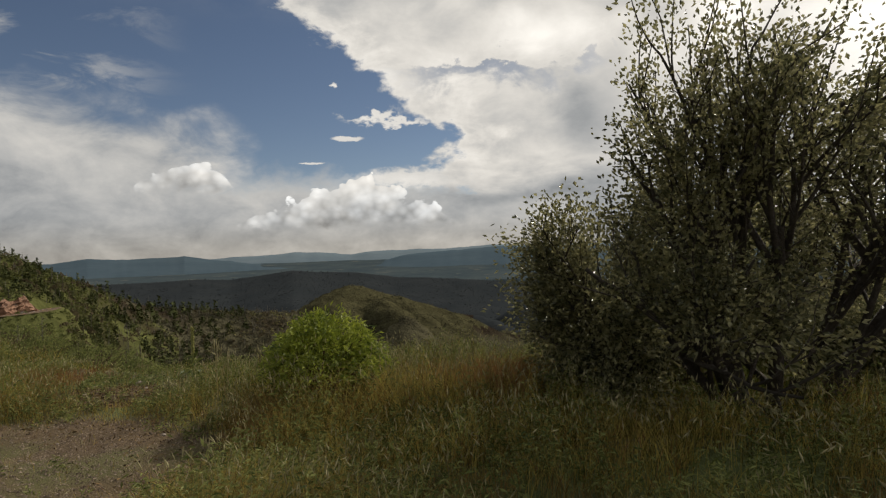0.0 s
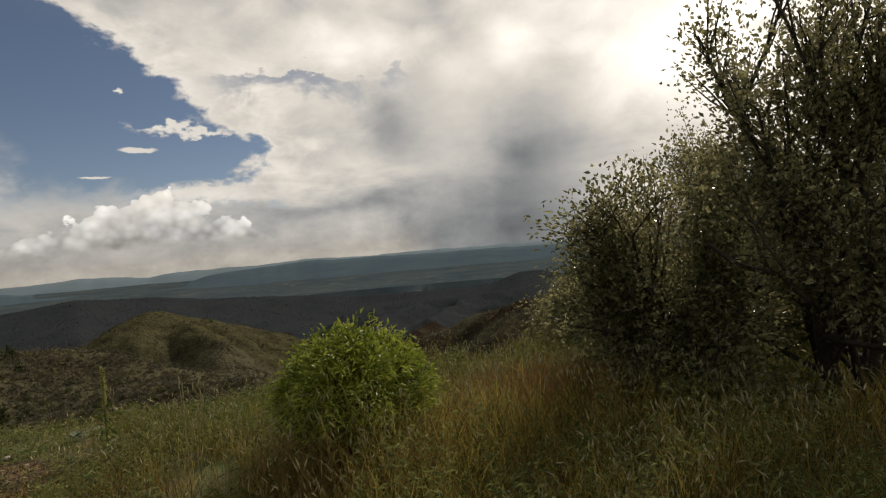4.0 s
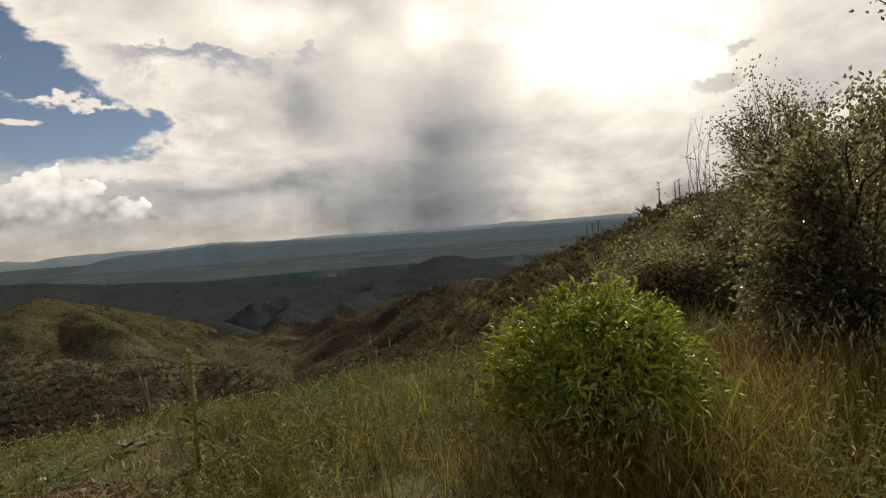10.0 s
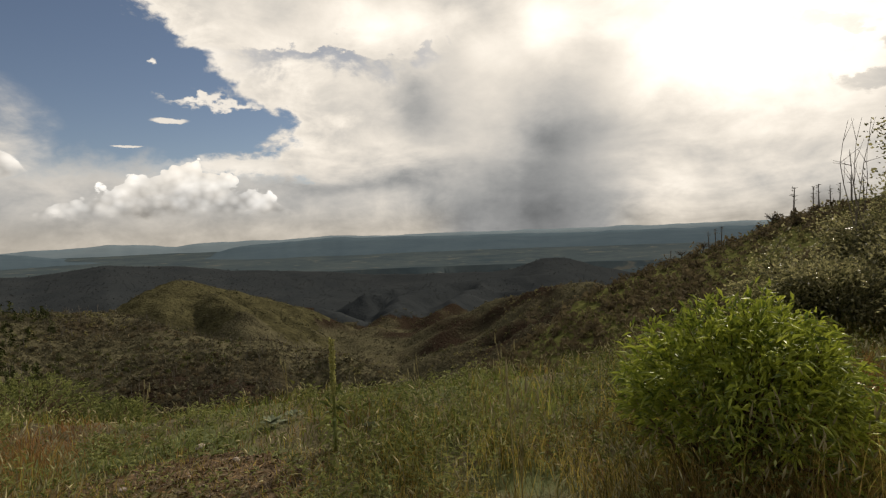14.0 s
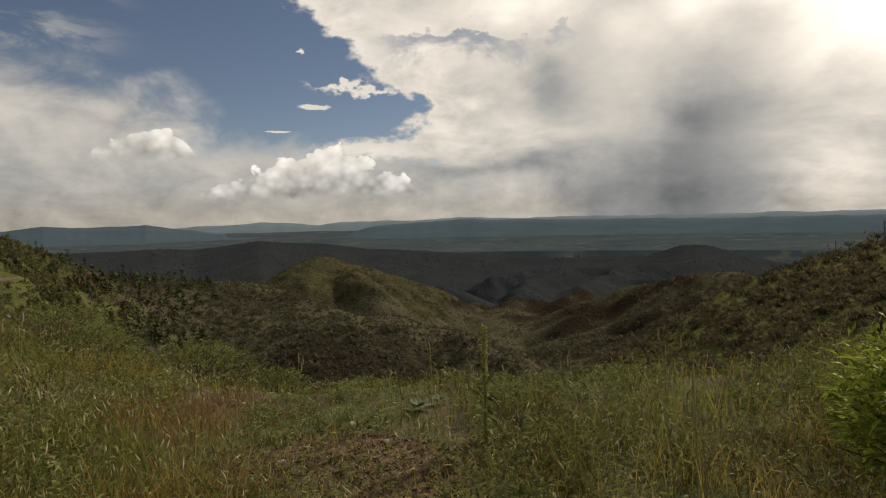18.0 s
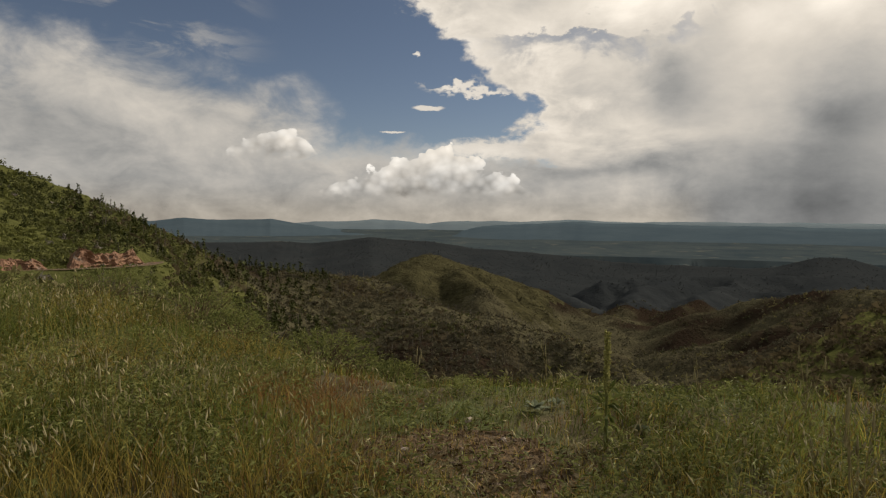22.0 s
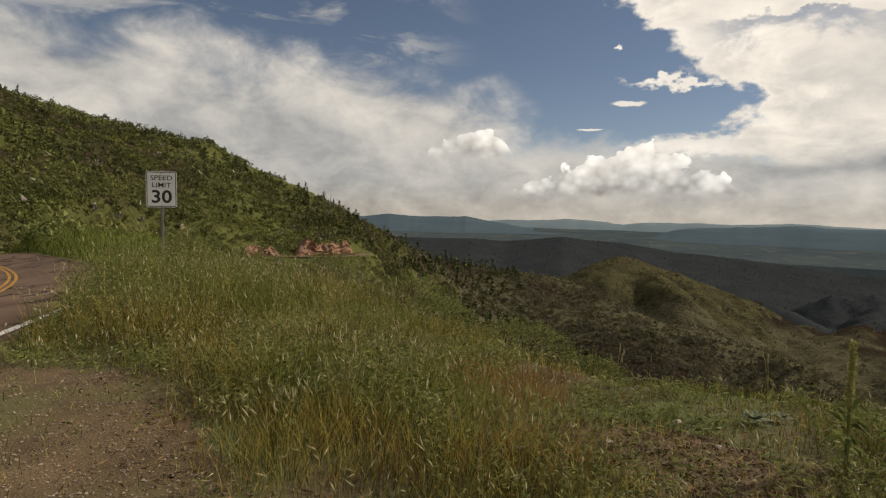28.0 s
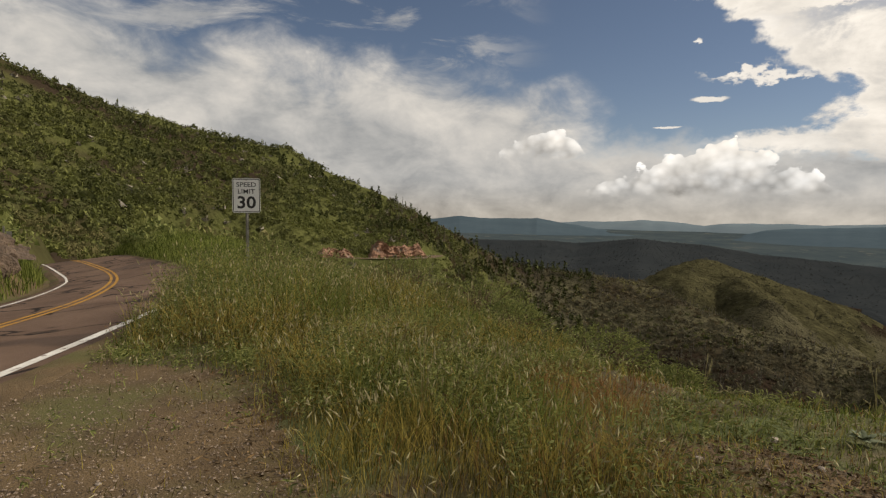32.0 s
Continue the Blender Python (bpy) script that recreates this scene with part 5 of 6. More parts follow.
leafy_tree("oak_shrub", 9.5, 6.1, "dense grey-green oak shrub with dead twigs standing out of it", "shrub",
           [(0.0, 0.0, -0.3, 0.05, 1, 1.42, 0.06, 0.55, 0.45), (0.3, -0.2, 0.35, -0.25, 1, 1.8, 0.07, 0.6, 0.45), (0.6, -0.5, 0.5, -0.5, 1, 1.77, 0.06, 0.6, 0.4), (-0.1, 0.1, -0.3, 0.5, 0.9, 1.0, 0.06, 0.65, 0.2), (-0.2, -0.1, -0.7, -0.5, 0.7, 1.0, 0.05, 0.65, 0.15), (0.0, -0.2, 0.3, -0.8, 0.9, 1.25, 0.05, 0.65, 0.25),
            (-0.3, 0.2, -0.85, 0.4, 0.45, 0.95, 0.05, 0.65, 0.1)],
           13, M_OAKLEAF, 19, 0.062, 0.034, 0.12, dead=((-1.1, 0.5, 1.5, -0.02, 0.03, 1, 1.7), (-0.3, -0.1, 2.1, 0.0, 0.05, 1, 1.5)))
leafy_tree("oak_shrub", 7.6, 6.0, "low oak shrub filling the thicket", "shrub",
           [(0.0, 0.0, -0.4, 0.2, 0.9, 0.8, 0.05, 0.7, 0.2), (0.1, 0.0, 0.5, -0.1, 0.9, 0.95, 0.05, 0.7, 0.2), (0, 0, -0.5, -0.3, 0.7, 0.75, 0.05, 0.7, 0.2), (0, 0.1, 0.2, 0.7, 0.8, 0.9, 0.05, 0.7, 0.2)],
           14, M_OAKLEAF, 17, 0.058, 0.030, 0.12)
leafy_tree("oak_shrub", 7.7, 4.4, "low oak shrub at the foot of the trees", "shrub",
           [(0.0, 0.0, -0.4, 0.0, 0.9, 0.55, 0.05, 0.7, 0.2), (0.1, 0.0, 0.5, -0.3, 0.9, 0.6, 0.05, 0.7, 0.2), (0, 0, -0.3, -0.7, 0.8, 0.55, 0.05, 0.7, 0.2)],
           16, M_OAKLEAF, 13, 0.072, 0.036, 0.12)


# ---------------------------------------------------------------- the bright green bush
def build_bush(x, y, wide, tall, seed, n_leaf, label, leaf=0.10, group=""):
    rng = np.random.default_rng(seed)
    ob = thing("green_bush", (x, y, ground_z(x, y)), label, "shrub", group)
    stems = []
    ends = []
    for k in range(70):
        a, e = rng.random() * 6.283, math.acos(1 - rng.random() * 0.93)
        lump = 1 + 0.10 * math.sin(3 * a + 1) + 0.06 * rng.normal()
        end = np.array([math.cos(a) * math.sin(e) * wide * lump, math.sin(a) * math.sin(e) * wide * lump, 0.30 * tall + (0.70 * tall) * math.cos(e) * (1 + 0.05 * rng.normal())])
        p0 = np.array([rng.normal() * 0.12, rng.normal() * 0.12, -0.05])
        mid = (p0 + end) * 0.5 + np.array([0, 0, 0.12 * tall])
        stems.append(tube([p0, p0 * 0.5 + mid * 0.5, mid, mid * 0.4 + end * 0.6, end], [0.011, 0.010, 0.008, 0.005, 0.003], 4))
        ends.append((p0, mid, end))
    if group:
        part("stemwork", mesh_from("stemwork", *joined(stems), [M_STEM]), ob, "thin reddish stems", "stuff")
    else:
        for w in stems:
            part("stem", mesh_from("stem", *w, [M_STEM]), ob)
    E = np.array(ends)
    k = rng.integers(0, len(E), n_leaf)
    a, e = rng.random(n_leaf) * 6.283, np.arccos(1 - rng.random(n_leaf) ** 1.25 * 0.80)
    lump = 1 + 0.10 * np.sin(3 * a + 1) + 0.09 * np.sin(7 * a + 5 * e) + 0.05 * np.sin(13 * a - 4 * e)
    rad = (0.70 + 0.34 * rng.random(n_leaf) ** 0.7) * lump
    pos = np.stack([np.cos(a) * np.sin(e) * wide * rad, np.sin(a) * np.sin(e) * wide * rad, 0.32 * tall + 0.68 * tall * np.cos(e) * rad], 1)
    m = n_leaf // 3
    u = rng.random((m, 1))
    pos[:m] = E[k[:m], 1] * (1 - u) + E[k[:m], 2] * u + rng.normal(size=(m, 3)) * 0.05
    out = unit(pos - [0, 0, 0.25 * tall]) + [0, 0, 0.35]
    v, f = leaves_at(rng, pos, out, leaf, leaf * 0.24, 0.55, 0.2)
    part("foliage", mesh_from("foliage", v, f, [M_WEED if group else M_BUSHLEAF], smooth=False), ob, "bright yellow-green narrow leaves")
    sh, sf = [], []
    for q in range(46):
        a, e = rng.random() * 6.283, math.acos(1 - rng.random() * 0.8)
        base = np.array([math.cos(a) * math.sin(e) * wide, math.sin(a) * math.sin(e) * wide, 0.32 * tall + 0.68 * tall * math.cos(e)])
        d = unit(base - [0, 0, 0.2 * tall] + rng.normal(size=3) * 0.2)
        t = rng.random((14, 1)) * (0.05 + 0.09 * rng.random())
        sh.append(base + d * t)
        sf.append(np.repeat(d[None], 14, 0) + 0.6 * rng.normal(size=(14, 3)))
    v, f = leaves_at(rng, np.concatenate(sh), np.concatenate(sf), leaf * 0.9, leaf * 0.22, 0.4, 0.2)
    part("young_growth", mesh_from("young_growth", v, f, [M_WEED if group else M_BUSHLEAF], smooth=False), ob, "light green shoots sticking out", "stuff")


build_bush(2.74, 2.66, 0.67, 1.06, 21, 9500, "rounded bush of bright yellow-green narrow leaves in the grass", 0.078)


for _x, _y, _w, _t, _s in ((-2.65, 7.35, 0.75, 0.72, 22), (-1.6, 6.9, 0.4, 0.5, 23), (-5.6, 9.6, 0.9, 0.85, 24), (-8.2, 10.8, 1.0, 0.95, 25), (-12.6, 10.6, 0.8, 1.0, 26), (-4.4, 8.4, 0.6, 0.6, 27)):
    build_bush(_x, _y, _w, _t, _s, 2600, "small leafy green bush at the edge of the grass", 0.06, "small bushes along the rim")


# ---------------------------------------------------------------- grass, seed heads and weeds
PATHA, PATHB = np.array([4.14, -3.93]), np.array([0.1, 0.0])


def way_off(x, y):
    d = PATHB - PATHA
    u = np.clip(((x - PATHA[0]) * d[0] + (y - PATHA[1]) * d[1]) / (d @ d), 0, 1)
    return np.hypot(x - PATHA[0] - u * d[0], y - PATHA[1] - u * d[1])


def grass_height(x, y):
    """How tall the grass stands."""
    az, r = bearings(x, y)
    h = 0.37 + 0.36 * fbm(x, y, 1.3, 3, 31) + 0.26 * fbm(x, y, 0.45, 2, 32)
    h = h + 0.68 * np.exp(-(((x + 9.2) / 2.8) ** 2 + ((y - 6.7) / 2.2) ** 2))
    ahead = np.clip((r - 4.4) / 1.2, 0, 1) * np.clip((24 - az) / 9, 0, 1) * np.clip((az + 36) / 8, 0, 1)
    h = h * (1 - 0.62 * ahead)
    h = h * (1 - 0.72 * np.exp(-(((az + 1) / 15.0) ** 4)) * np.clip((5.2 - r) / 0.6, 0, 1))
    h = h + 0.20 * np.exp(-(((x - 2.9) / 1.3) ** 2 + ((y - 0.9) / 1.3) ** 2)) + 0.24 * np.exp(-(((x - 2.85) / 0.9) ** 2 + ((y - 1.8) / 0.55) ** 2)) + 0.10 * np.exp(-(((x - 4.6) / 1.2) ** 2 + ((y - 0.2) / 1.5) ** 2))
    low = np.exp(-(((x + 6.3) / 1.2) ** 2 + ((y - 3.9) / 0.6) ** 2))
    h = h * (1 - 0.7 * low)
    s = side(x, y)
    return np.clip(h * np.clip(0.45 + s / 0.9, 0.35, 1.0), 0.10, 1.2)


def spots(rng, n, reach, fall, seed, thin=-0.3, near=0.9):
    """Rooting places in the verge: closer together near the way, none on bare ground, road or behind."""
    x0, x1, y0, y1 = -19, 13, -4, 20
    m = n * 12
    x, y = x0 + (x1 - x0) * rng.random(m), y0 + (y1 - y0) * rng.random(m)
    az, r = bearings(x, y)
    d = way_off(x, y)
    p = 1 / (1 + (d / fall) ** 2)
    ok = (rng.random(m) < p) & (d < reach) & (d > near)
    x, y = x[ok], y[ok]
    b = bare(x, y)
    ok = (rng.random(len(x)) > b * 0.985) & (fbm(x, y, 0.9, 2, seed) > thin)
    x, y = x[ok], y[ok]
    az, r = bearings(x, y)
    rim = np.interp(az, [-180, -62, -42, -20, 10, 17, 25, 35, 45, 55, 180], [22, 14, 8.2, 6.4, 6.2, 6.8, 8.6, 12, 17, 30, 30])
    o, _ = road_frame(x, y)
    ok = (np.abs(o) > HALF + 0.3) & (r < rim) & (o < 4)
    ok &= ~((x > 1.0) & (y < -1.2))
    x, y = x[ok], y[ok]
    return x[:n], y[:n]


def blades(name, rng, x, y, h, width, mat, label, lean=0.85):
    """Arching blades: two bent quads and a point each."""
    n = len(x)
    z = height(x, y) - 0.02
    a = rng.random(n) * 6.283
    d = np.stack([np.cos(a), np.sin(a)], 1) * (lean * (0.15 + rng.random(n)) * h)[:, None]
    w = (width * (0.6 + 0.8 * rng.random(n)))
    b = rng.random(n) * 6.283
    sx, sy = np.cos(b) * w, np.sin(b) * w
    vs = []
    for t, k, bend in ((0.0, 1.0, 0.0), (0.42, 0.85, 0.16), (0.78, 0.55, 0.58)):
        cx, cy, cz = x + d[:, 0] * bend, y + d[:, 1] * bend, z + h * t
        vs += [np.stack([cx - sx * k / 2, cy - sy * k / 2, cz], 1), np.stack([cx + sx * k / 2, cy + sy * k / 2, cz], 1)]
    vs.append(np.stack([x + d[:, 0], y + d[:, 1], z + h], 1))
    v = np.stack(vs, 1).reshape(-1, 3)
    k = np.arange(n)[:, None] * 7
    f = np.concatenate([k + [0, 1, 3], k + [0, 3, 2], k + [2, 3, 5], k + [2, 5, 4], k + [4, 5, 6]])
    tagged(new(name, mesh_from(name, v, f, [mat], smooth=False)), label, "grass", kind="stuff")
    return d, z


def build_grass():
    rng = np.random.default_rng(77)
    x, y = spots(rng, 120000, 22, 5.2, 41)
    h = grass_height(x, y) * (0.30 + 0.72 * rng.random(len(x)))
    wide = 0.0024 + 0.00075 * way_off(x, y) ** 0.9
    lush = fbm(x, y, 2.4, 3, 43) + 0.42 * np.exp(-(((x + 7.2) / 4.6) ** 2 + ((y - 6.0) / 3.2) ** 2)) + 0.22 * np.exp(-(((x - 3.6) / 1.4) ** 2 + ((y - 1.6) / 1.0) ** 2)) + 0.22 * np.exp(-(((x - 0.5) / 2.5) ** 2 + ((y - 6.0) / 1.2) ** 2)) > 0.13
    red = (np.exp(-(((x - 4.9) / 1.2) ** 2 + ((y - 3.7) / 1.0) ** 2)) + 0.8 * np.exp(-(((x + 2.3) / 1.2) ** 2 + ((y - 5.3) / 0.9) ** 2)) + 0.55 * fbm(x, y, 1.3, 2, 44)) > 0.42
    lush &= ~red
    red |= rng.random(len(x)) < np.where(x < -2.5, 0.05, 0.13)
    lush &= ~red
    rest = ~lush & ~red
    for nm, q, m, lb in (("meadow_grass", rest, M_GRASS, "tall yellow-green meadow grass on the verge"), ("fresh_grass", lush, M_LUSH, "fresh green grass in denser patches"), ("dry_grass", red, M_REDGRASS, "rust-coloured dry grass in patches")):
        blades(nm, rng, x[q], y[q], h[q], wide[q], m, lb)
    # stalks with seed heads above the grass
    x, y = spots(rng, 14000, 18, 5.0, 45, -0.2)
    az, r = bearings(x, y)
    h = grass_height(x, y) * (0.75 + 0.5 * rng.random(len(x)))
    n = len(x)
    wd = 0.0024 + 0.0006 * way_off(x, y)
    d, z = blades("grass_stalks", rng, x, y, h, wd, M_GRASS, "thin grass stalks standing above the verge", 0.38)
    L = 0.04 + 0.06 * rng.random(n)
    tip = np.stack([x + d[:, 0], y + d[:, 1], z + h], 1)
    ax = unit(np.stack([d[:, 0] * 1.2, d[:, 1] * 1.2, h], 1) + 0.15 * rng.normal(size=(n, 3)))
    base = tip - ax * L[:, None] * 0.3
    u = unit(np.cross(ax, rng.normal(size=(n, 3))))
    w = np.cross(ax, u)
    R = (0.0028 + 0.0007 * way_off(x, y))[:, None] * (0.7 + 0.6 * rng.random((n, 1)))
    mid = base + ax * L[:, None] * 0.4
    v = np.stack([base, mid + u * R, mid + w * R, mid - u * R, mid - w * R, base + ax * L[:, None]], 1).reshape(-1, 3)
    k = np.arange(n)[:, None] * 6
    f = np.concatenate([k + q for q in ([0, 2, 1], [0, 3, 2], [0, 4, 3], [0, 1, 4], [5, 1, 2], [5, 2, 3], [5, 3, 4], [5, 4, 1])])
    tagged(new("seed_heads", mesh_from("seed_heads", v, f, [M_SEED], smooth=False)), "pale fluffy seed heads on the grass stalks", "seed heads", kind="stuff")
    # straw-coloured arching stalks
    x, y = spots(rng, 3800, 16, 5.0, 50, -0.05)
    blades("straw_stalks", rng, x, y, grass_height(x, y) * (0.7 + 0.65 * rng.random(len(x))), 0.0020 + 0.0005 * way_off(x, y), M_STRAW, "pale straw-coloured grass stalks arching over the verge", 0.75)
    # leafy weeds
    x, y = spots(rng, 23000, 18, 5.5, 46, -0.22)
    keep = (x < -2.2) | (rng.random(len(x)) < 0.5)
    x, y = x[keep], y[keep]
    tx, ty = spots(rng, 30000, 16, 40.0, 48, -0.5)
    q = np.hypot((tx + 9.4) / 2.6, (ty - 7.0) / 2.2) < 1 + 0.3 * fbm(tx, ty, 1.0, 2, 49)
    x, y = np.r_[x, tx[q][:3200]], np.r_[y, ty[q][:3200]]
    xs, ys = spots(rng, 1600, 9, 4.0, 47, -0.5)
    keep = (np.hypot(xs - 0.6, ys - 6.0) < 3.2) | (np.hypot(xs + 0.5, ys - 4.2) < 1.6)
    x, y = np.r_[x, xs[keep]], np.r_[y, ys[keep]]
    h = grass_height(x, y) * (0.55 + 0.60 * rng.random(len(x)))
    z = height(x, y)
    lean = rng.normal(size=(len(x), 2)) * 0.12
    per = 13
    t = np.tile(np.linspace(0.15, 1.0, per), (len(x), 1)) + 0.03 * rng.normal(size=(len(x), per))
    px = x[:, None] + lean[:, :1] * h[:, None] * t**2 + rng.normal(size=t.shape) * 0.02
    py = y[:, None] + lean[:, 1:] * h[:, None] * t**2 + rng.normal(size=t.shape) * 0.02
    pz = z[:, None] + h[:, None] * t
    pos = np.stack([px, py, pz], 2).reshape(-1, 3)
    a = rng.random(len(pos)) * 6.283
    out = np.stack([np.cos(a), np.sin(a), np.full(len(a), 0.45)], 1)
    v, f = leaves_at(rng, pos, out, 0.050, 0.013, 0.3, 0.15)
    tagged(new("weeds", mesh_from("weeds", v, f, [M_WEED], smooth=False)), "small leafy weeds growing among the grass", "weeds", kind="stuff")


build_grass()


# low growth on the gravel and the slope below the rim
def build_fringe():
    rng = np.random.default_rng(81)
    m = 15000
    x, y = -13 + 16 * rng.random(m), -3 + 10 * rng.random(m)
    o, _ = road_frame(x, y)
    ok = (bare(x, y) > 0.5) & (fbm(x, y, 1.4, 3, 51) > 0.02) & (o < -HALF - 0.5) & (way_off(x, y) > 0.8)
    x, y = x[ok], y[ok]
    blades("low_turf", rng, x, y, 0.03 + 0.05 * rng.random(len(x)), np.full(len(x), 0.006), M_GRASS, "low sparse turf creeping over the gravel", 0.9)
    # bushes on the brink below the rim
    x, y = field(rng, 1000, -40, 52, 6.4, 34, -0.2, 6, 52, 4.5)
    q = np.hypot(x, y)
    az, _ = bearings(x, y)
    rim = np.interp(az, [-42, -20, 10, 17, 25, 35, 45, 55], [7.8, 6.2, 6.1, 6.6, 8.0, 11, 15.5, 30])
    ok = q > rim
    x, y = x[ok], y[ok]
    t = [clump(rng, 130, 0.75, 0.17) for _ in range(5)]
    scatter("slope_bushes", rng, t, x, y, 0.28 + 0.35 * rng.random(len(x)) + 0.012 * np.hypot(x, y), M_RIMLEAF, "green bushes on the slope below the rim", sink=0.1)


build_fringe()


def build_far_bank():
    """Grass along the inner side of the road."""
    rng = np.random.default_rng(83)
    m = 60000
    x, y = -42 + 34 * rng.random(m), -2 + 26 * rng.random(m)
    o, _ = road_frame(x, y)
    ok = (o > HALF + 0.35) & (o < 5.5 + 2 * fbm(x, y, 3, 2, 55)) & (np.hypot(x, y) < 44)
    ok |= (o < -HALF - 0.4) & (o > -9) & (np.hypot(x, y) > 16.5) & (x < -14)
    x, y = x[ok][:16000], y[ok][:16000]
    blades("bank_grass", rng, x, y, 0.25 + 0.45 * rng.random(len(x)), np.full(len(x), 0.022), M_LUSH, "green grass on the banks along the road", 0.6)


build_far_bank()


# ---------------------------------------------------------------- single plants and stones
def mullein(x, y, tall, seed):
    rng = np.random.default_rng(seed)
    g = ground_z(x, y)
    ob = thing("mullein", (x, y, g), "upright mullein stalk with long leaves and a dense flower spike", "wild plant")
    v, f = tube([(0, 0, -0.03), (0.004, 0, tall * 0.3), (0.0, 0.004, tall * 0.6), (0.006, 0, tall * 0.66)], [0.012, 0.011, 0.010, 0.012], 7)
    part("stalk", mesh_from("stalk", v, f, [M_WEED]), ob)
    n = 420
    t, a = rng.random(n), rng.random(n) * 6.283
    rad = 0.016 * (1 - 0.4 * t)
    pos = np.stack([np.cos(a) * rad, np.sin(a) * rad, tall * (0.52 + 0.48 * t)], 1)
    v, f = leaves_at(rng, pos, np.stack([np.cos(a), np.sin(a), np.full(n, 0.9)], 1), 0.02, 0.011, 0.1, 0.2)
    core = tube([(0, 0, tall * 0.5), (0, 0, tall * 0.8), (0, 0, tall)], [0.015, 0.014, 0.006], 8)
    part("flower_spike", mesh_from("flower_spike", *joined([(v, f), core]), [M_GREYSPIKE]), ob, "dense yellowish flower spike")
    n = 34
    t = np.linspace(0, 1, n)
    a = np.arange(n) * 2.4
    pos = np.stack([np.cos(a) * 0.012, np.sin(a) * 0.012, tall * (0.04 + 0.5 * t)], 1)
    v, f = leaves_at(rng, pos, np.stack([np.cos(a), np.sin(a), np.full(n, 0.5)], 1), 0.17, 0.035, 0.6, 0.2)
    part("leaves", mesh_from("leaves", v, f, [M_WEED], smooth=False), ob, "long drooping green leaves")


M_GREYSPIKE = material("greenish mullein spike", (0.22, 0.22, 0.07), (0.52, 0.50, 0.19), 8, 0.8, 0.3, 60, island=0.3, trans=0.3)
mullein(0.53, 4.40, 0.86, 61)


def rosette(x, y, size, seed, n=15):
    rng = np.random.default_rng(seed)
    ob = thing("rosette_plant", (x, y, ground_z(x, y)), "low plant with broad felted grey-green leaves", "wild plant", "grey rosette plants")
    for k in range(n):
        a = k * 2.4 + rng.normal() * 0.2
        e = 0.35 + 0.7 * k / n
        L, W = size * (1 - 0.35 * k / n), size * 0.34
        d = np.array([math.cos(a) * math.cos(e), math.sin(a) * math.cos(e), math.sin(e)])
        s = np.array([-math.sin(a), math.cos(a), 0])
        up = np.cross(d, s) * -1
        u = np.linspace(0, 1, 6)
        rows = []
        for t in u:
            c = d * L * t - np.array([0, 0, 0.25 * L * t * t]) + [0, 0, 0.04]
            w = W * math.sin(math.pi * (0.12 + 0.86 * t)) * 0.55
            rows += [c - s * w + up * w * 0.3, c, c + s * w + up * w * 0.3]
        v = np.array(rows)
        f = [[3 * i + j, 3 * i + j + 1, 3 * i + j + 4, 3 * i + j + 3] for i in range(5) for j in range(2)]
        part("leaf", mesh_from("leaf", v, f, [M_GREYLEAF]), ob)


for k, (x, y, s) in enumerate(((0.05, 5.2, 0.19), (0.24, 5.36, 0.15), (0.86, 4.75, 0.13))):
    rosette(x, y, s * 0.8, 70 + k)


def dry_stalk(x, y, tall, seed):
    rng = np.random.default_rng(seed)
    ob = thing("dry_stalk", (x, y, ground_z(x, y)), "dry weed stalk with slim pale seed spikes", "wild plant", "dry weed stalks")
    sp, hd = [], []
    for k in range(3):
        lean = rng.normal(size=2) * 0.10
        p = np.array([[lean[0] * t * t * tall, lean[1] * t * t * tall, tall * t * (0.86 + 0.1 * k) - 0.02] for t in np.linspace(0, 1, 6)])
        sp.append(tube(p, np.linspace(0.0045, 0.002, 6), 4))
        hd.append(tube([p[-1] - [0, 0, 0.06], p[-1] - [0, 0, 0.02], p[-1] + [0, 0, 0.04]], [0.005, 0.008, 0.002], 6))
        s = part("stalk", mesh_from("stalk", *sp[-1], [M_STRAW]), ob)
        part("seed_spike", mesh_from("seed_spike", *hd[-1], [M_SEED]), s, "pale seed spike")


for k, (x, y, h) in enumerate(((1.42, 2.98, 0.80), (1.50, 3.06, 0.68), (1.35, 5.0, 0.5), (-1.2, 6.3, 0.5), (-2.7, 3.5, 0.72), (2.1, 4.9, 0.6), (-3.9, 6.2, 0.75), (0.2, 6.3, 0.5))):
    dry_stalk(x, y, h, 90 + k)


def stone(x, y, s, seed):
    rng = np.random.default_rng(seed)
    bm = bmesh.new()
    bmesh.ops.create_icosphere(bm, subdivisions=2, radius=1)
    for v in bm.verts:
        k = 1 + 0.25 * noise.noise(v.co * 1.4 + Vector((seed, 0, 0)))
        v.co = Vector((v.co.x * s * k, v.co.y * s * 0.75 * k, v.co.z * s * 0.5 * k))
    ob = new("stone", from_bm("stone", bm, M_STONE))
    ob.matrix_basis = pose(x, y, ground_z(x, y) + s * 0.12, 0, 0, rng.random() * 360)
    tagged(ob, "small pale stone lying on the gravel", "stone", "loose stones on the gravel")


_r = random.Random(8)
for k, (x, y, s) in enumerate(((1.47, 2.24, 0.055), (1.2, 2.1, 0.03), (-0.5, 4.9, 0.05), (-0.2, 4.5, 0.035), (0.3, 4.1, 0.03), (-0.9, 4.2, 0.03))):
    stone(x, y, s, 100 + k)
for k in range(34):
    stone(-4.2 + _r.random() * 4.6, 0.4 + _r.random() * 1.9, 0.010 + 0.016 * _r.random(), 120 + k)


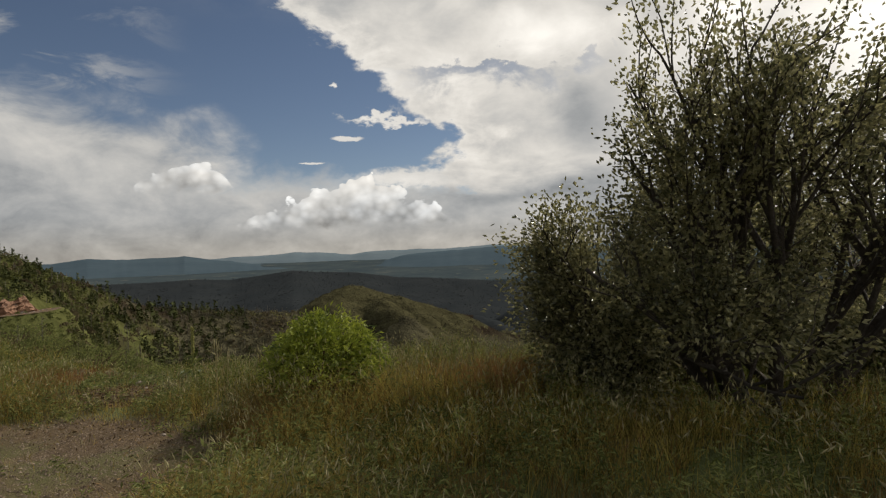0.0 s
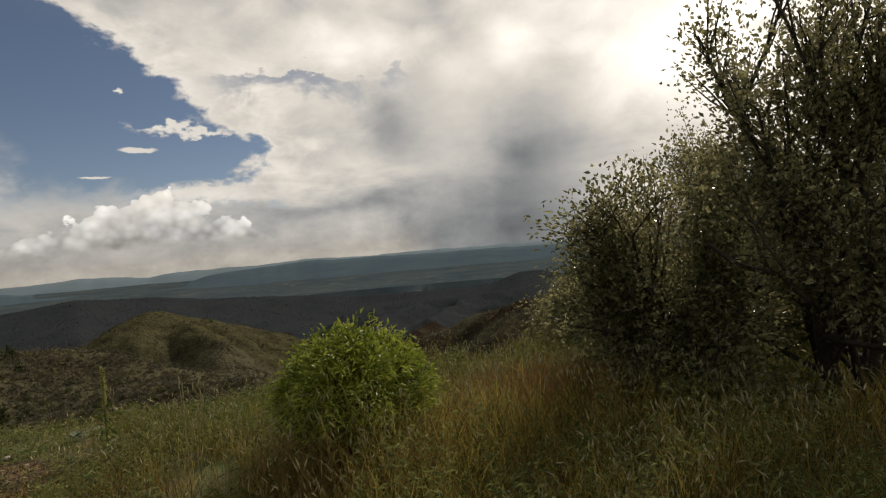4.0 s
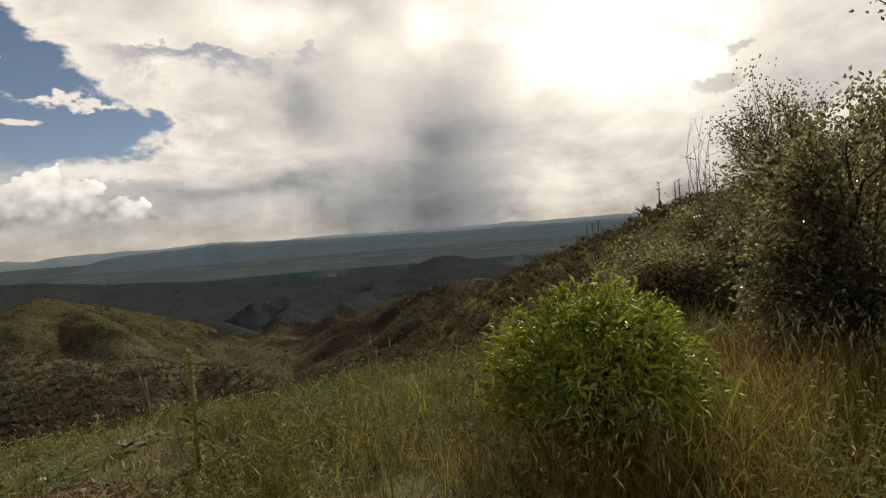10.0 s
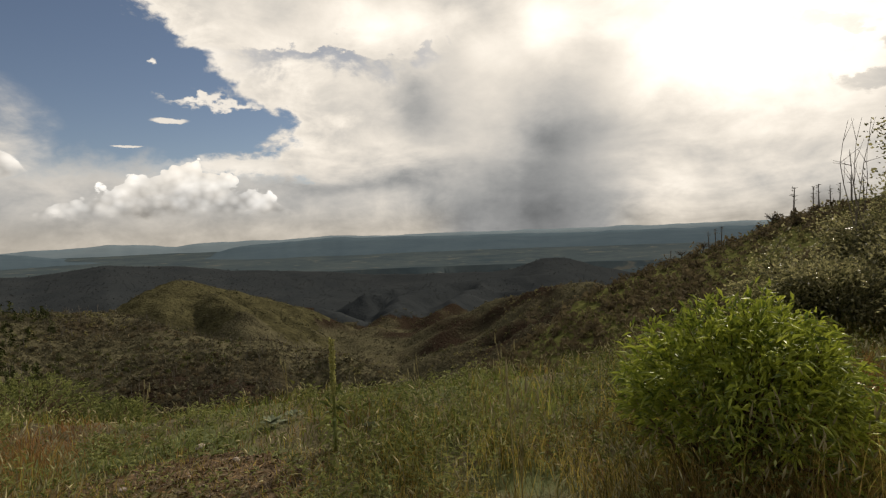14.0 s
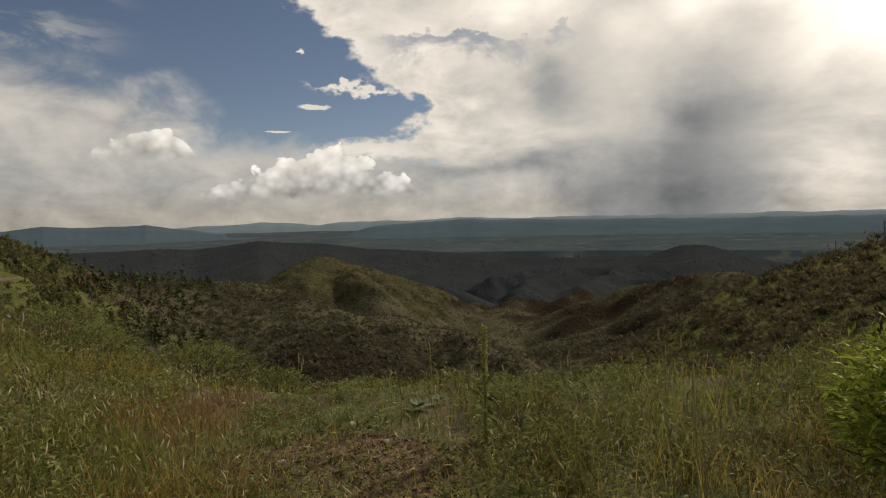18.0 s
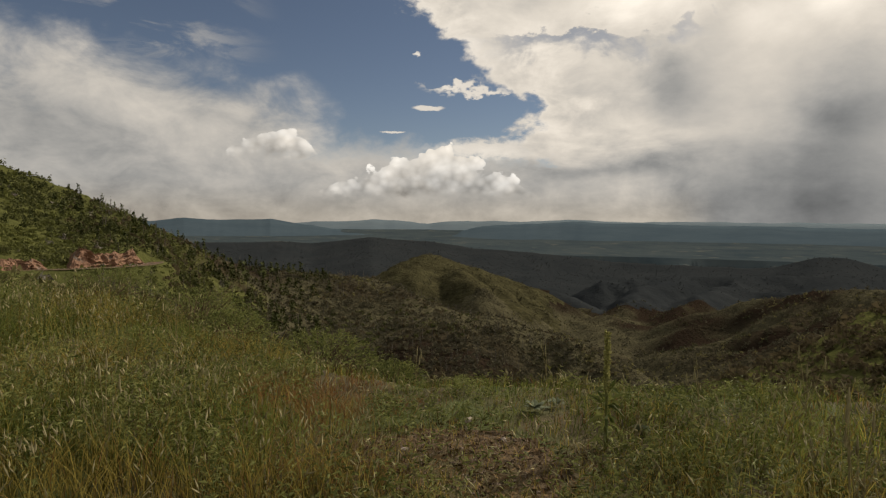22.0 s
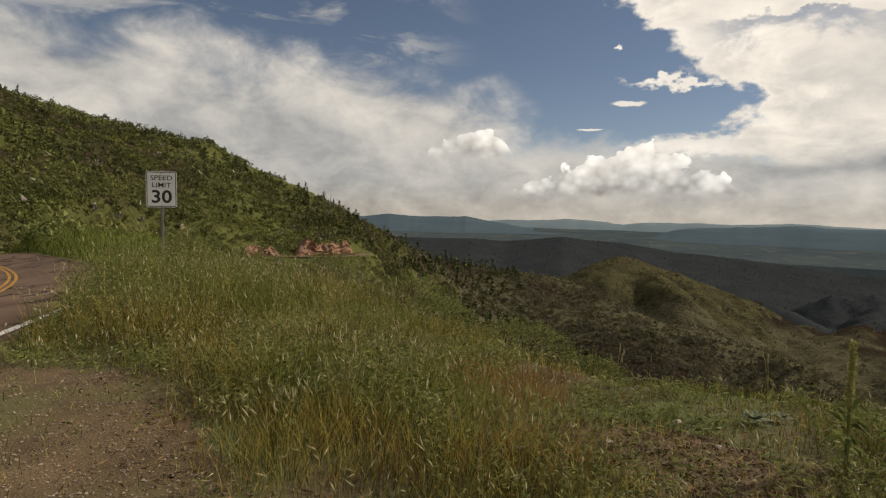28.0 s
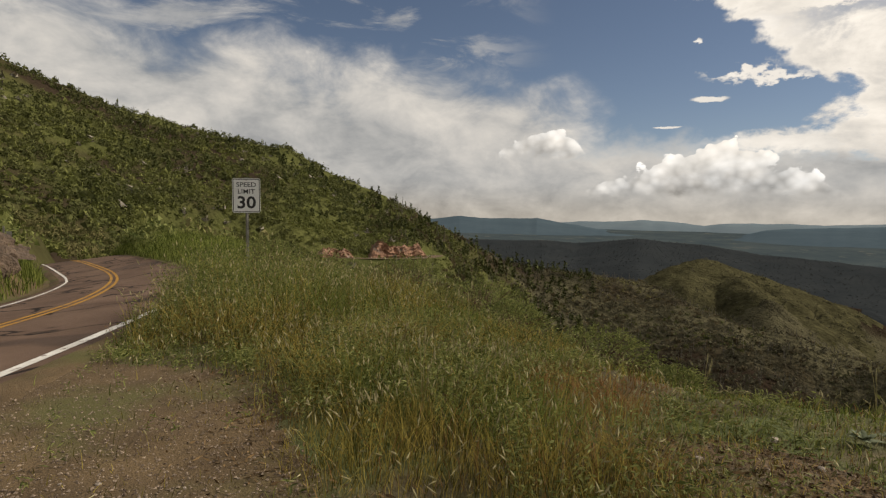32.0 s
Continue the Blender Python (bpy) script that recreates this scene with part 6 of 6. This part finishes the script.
def build_chips():
    rng = np.random.default_rng(91)
    m = 190000
    x, y = -12 + 15 * rng.random(m), -2.5 + 8.5 * rng.random(m)
    d = way_off(x, y)
    o, _ = road_frame(x, y)
    az, r = bearings(x, y)
    ok = (bare(x, y) > 0.45) & (rng.random(m) < 1.3 / (1 + (d / 4.5) ** 2)) & (o < -HALF - 0.02)
    ok &= ((az > 12) & (az < 86) & (r > 1.2)) | ((x > -1.8) & (y > 0.2))
    x, y = x[ok][:36000], y[ok][:36000]
    n = len(x)
    s = 0.003 + 0.010 * rng.random(n) ** 2
    c = np.stack([x, y, height(x, y) + s * 0.3], 1)
    base = np.array([[1, 0, 0], [-1, 0, 0], [0, 1, 0], [0, -1, 0], [0, 0, 0.7], [0, 0, -0.7]], float)
    v = c[:, None] + base[None] * s[:, None, None] * (0.7 + 0.6 * rng.random((n, 6, 1))) + rng.normal(size=(n, 6, 3)) * s[:, None, None] * 0.15
    k = np.arange(n)[:, None] * 6
    f = np.concatenate([k + q for q in ([0, 2, 4], [2, 1, 4], [1, 3, 4], [3, 0, 4])])
    tagged(new("gravel_chips", mesh_from("gravel_chips", v.reshape(-1, 3), f, [M_PEBBLE], smooth=False)), "loose reddish and pale gravel chips on the pull-out", "gravel", kind="stuff")


build_chips()


def build_litter():
    """Dry leaves, bits of stalk and twigs on the bare ground."""
    rng = np.random.default_rng(95)
    m = 60000
    x, y = -5.5 + 8 * rng.random(m), -0.3 + 6 * rng.random(m)
    b = bare(x, y)
    patch = np.hypot((x + 0.45) / 1.7, (y - 4.3) / 1.1) < 1
    ok = (rng.random(m) < np.where(patch, 0.9, 0.25 * np.clip(1.2 - np.abs(side(x, y)) / 0.8, 0, 1))) & (b > 0.25) & (way_off(x, y) > 1.0)
    x, y = x[ok][:9000], y[ok][:9000]
    n = len(x)
    z = height(x, y) + 0.004 + 0.012 * rng.random(n)
    a, L, W = rng.random(n) * 6.283, 0.010 + 0.034 * rng.random(n) ** 2, 0.002 + 0.006 * rng.random(n)
    d = np.stack([np.cos(a) * L, np.sin(a) * L, rng.normal(size=n) * 0.010], 1)
    s = np.stack([-np.sin(a) * W, np.cos(a) * W, rng.normal(size=n) * 0.004], 1)
    c = np.stack([x, y, z], 1)
    v = np.stack([c - d, c + s, c + d, c - s], 1).reshape(-1, 3)
    f = np.arange(4 * n).reshape(-1, 4)
    tagged(new("ground_litter", mesh_from("ground_litter", v, f, [M_LITTER], smooth=False)), "dry leaves and bits of stalk on the bare earth", "litter", kind="stuff")


M_LITTER = material("dry leaf litter", (0.040, 0.024, 0.012), (0.205, 0.135, 0.066), 8, 0.9, 0.0, 40, island=0.55, spec=0.1)
build_litter()
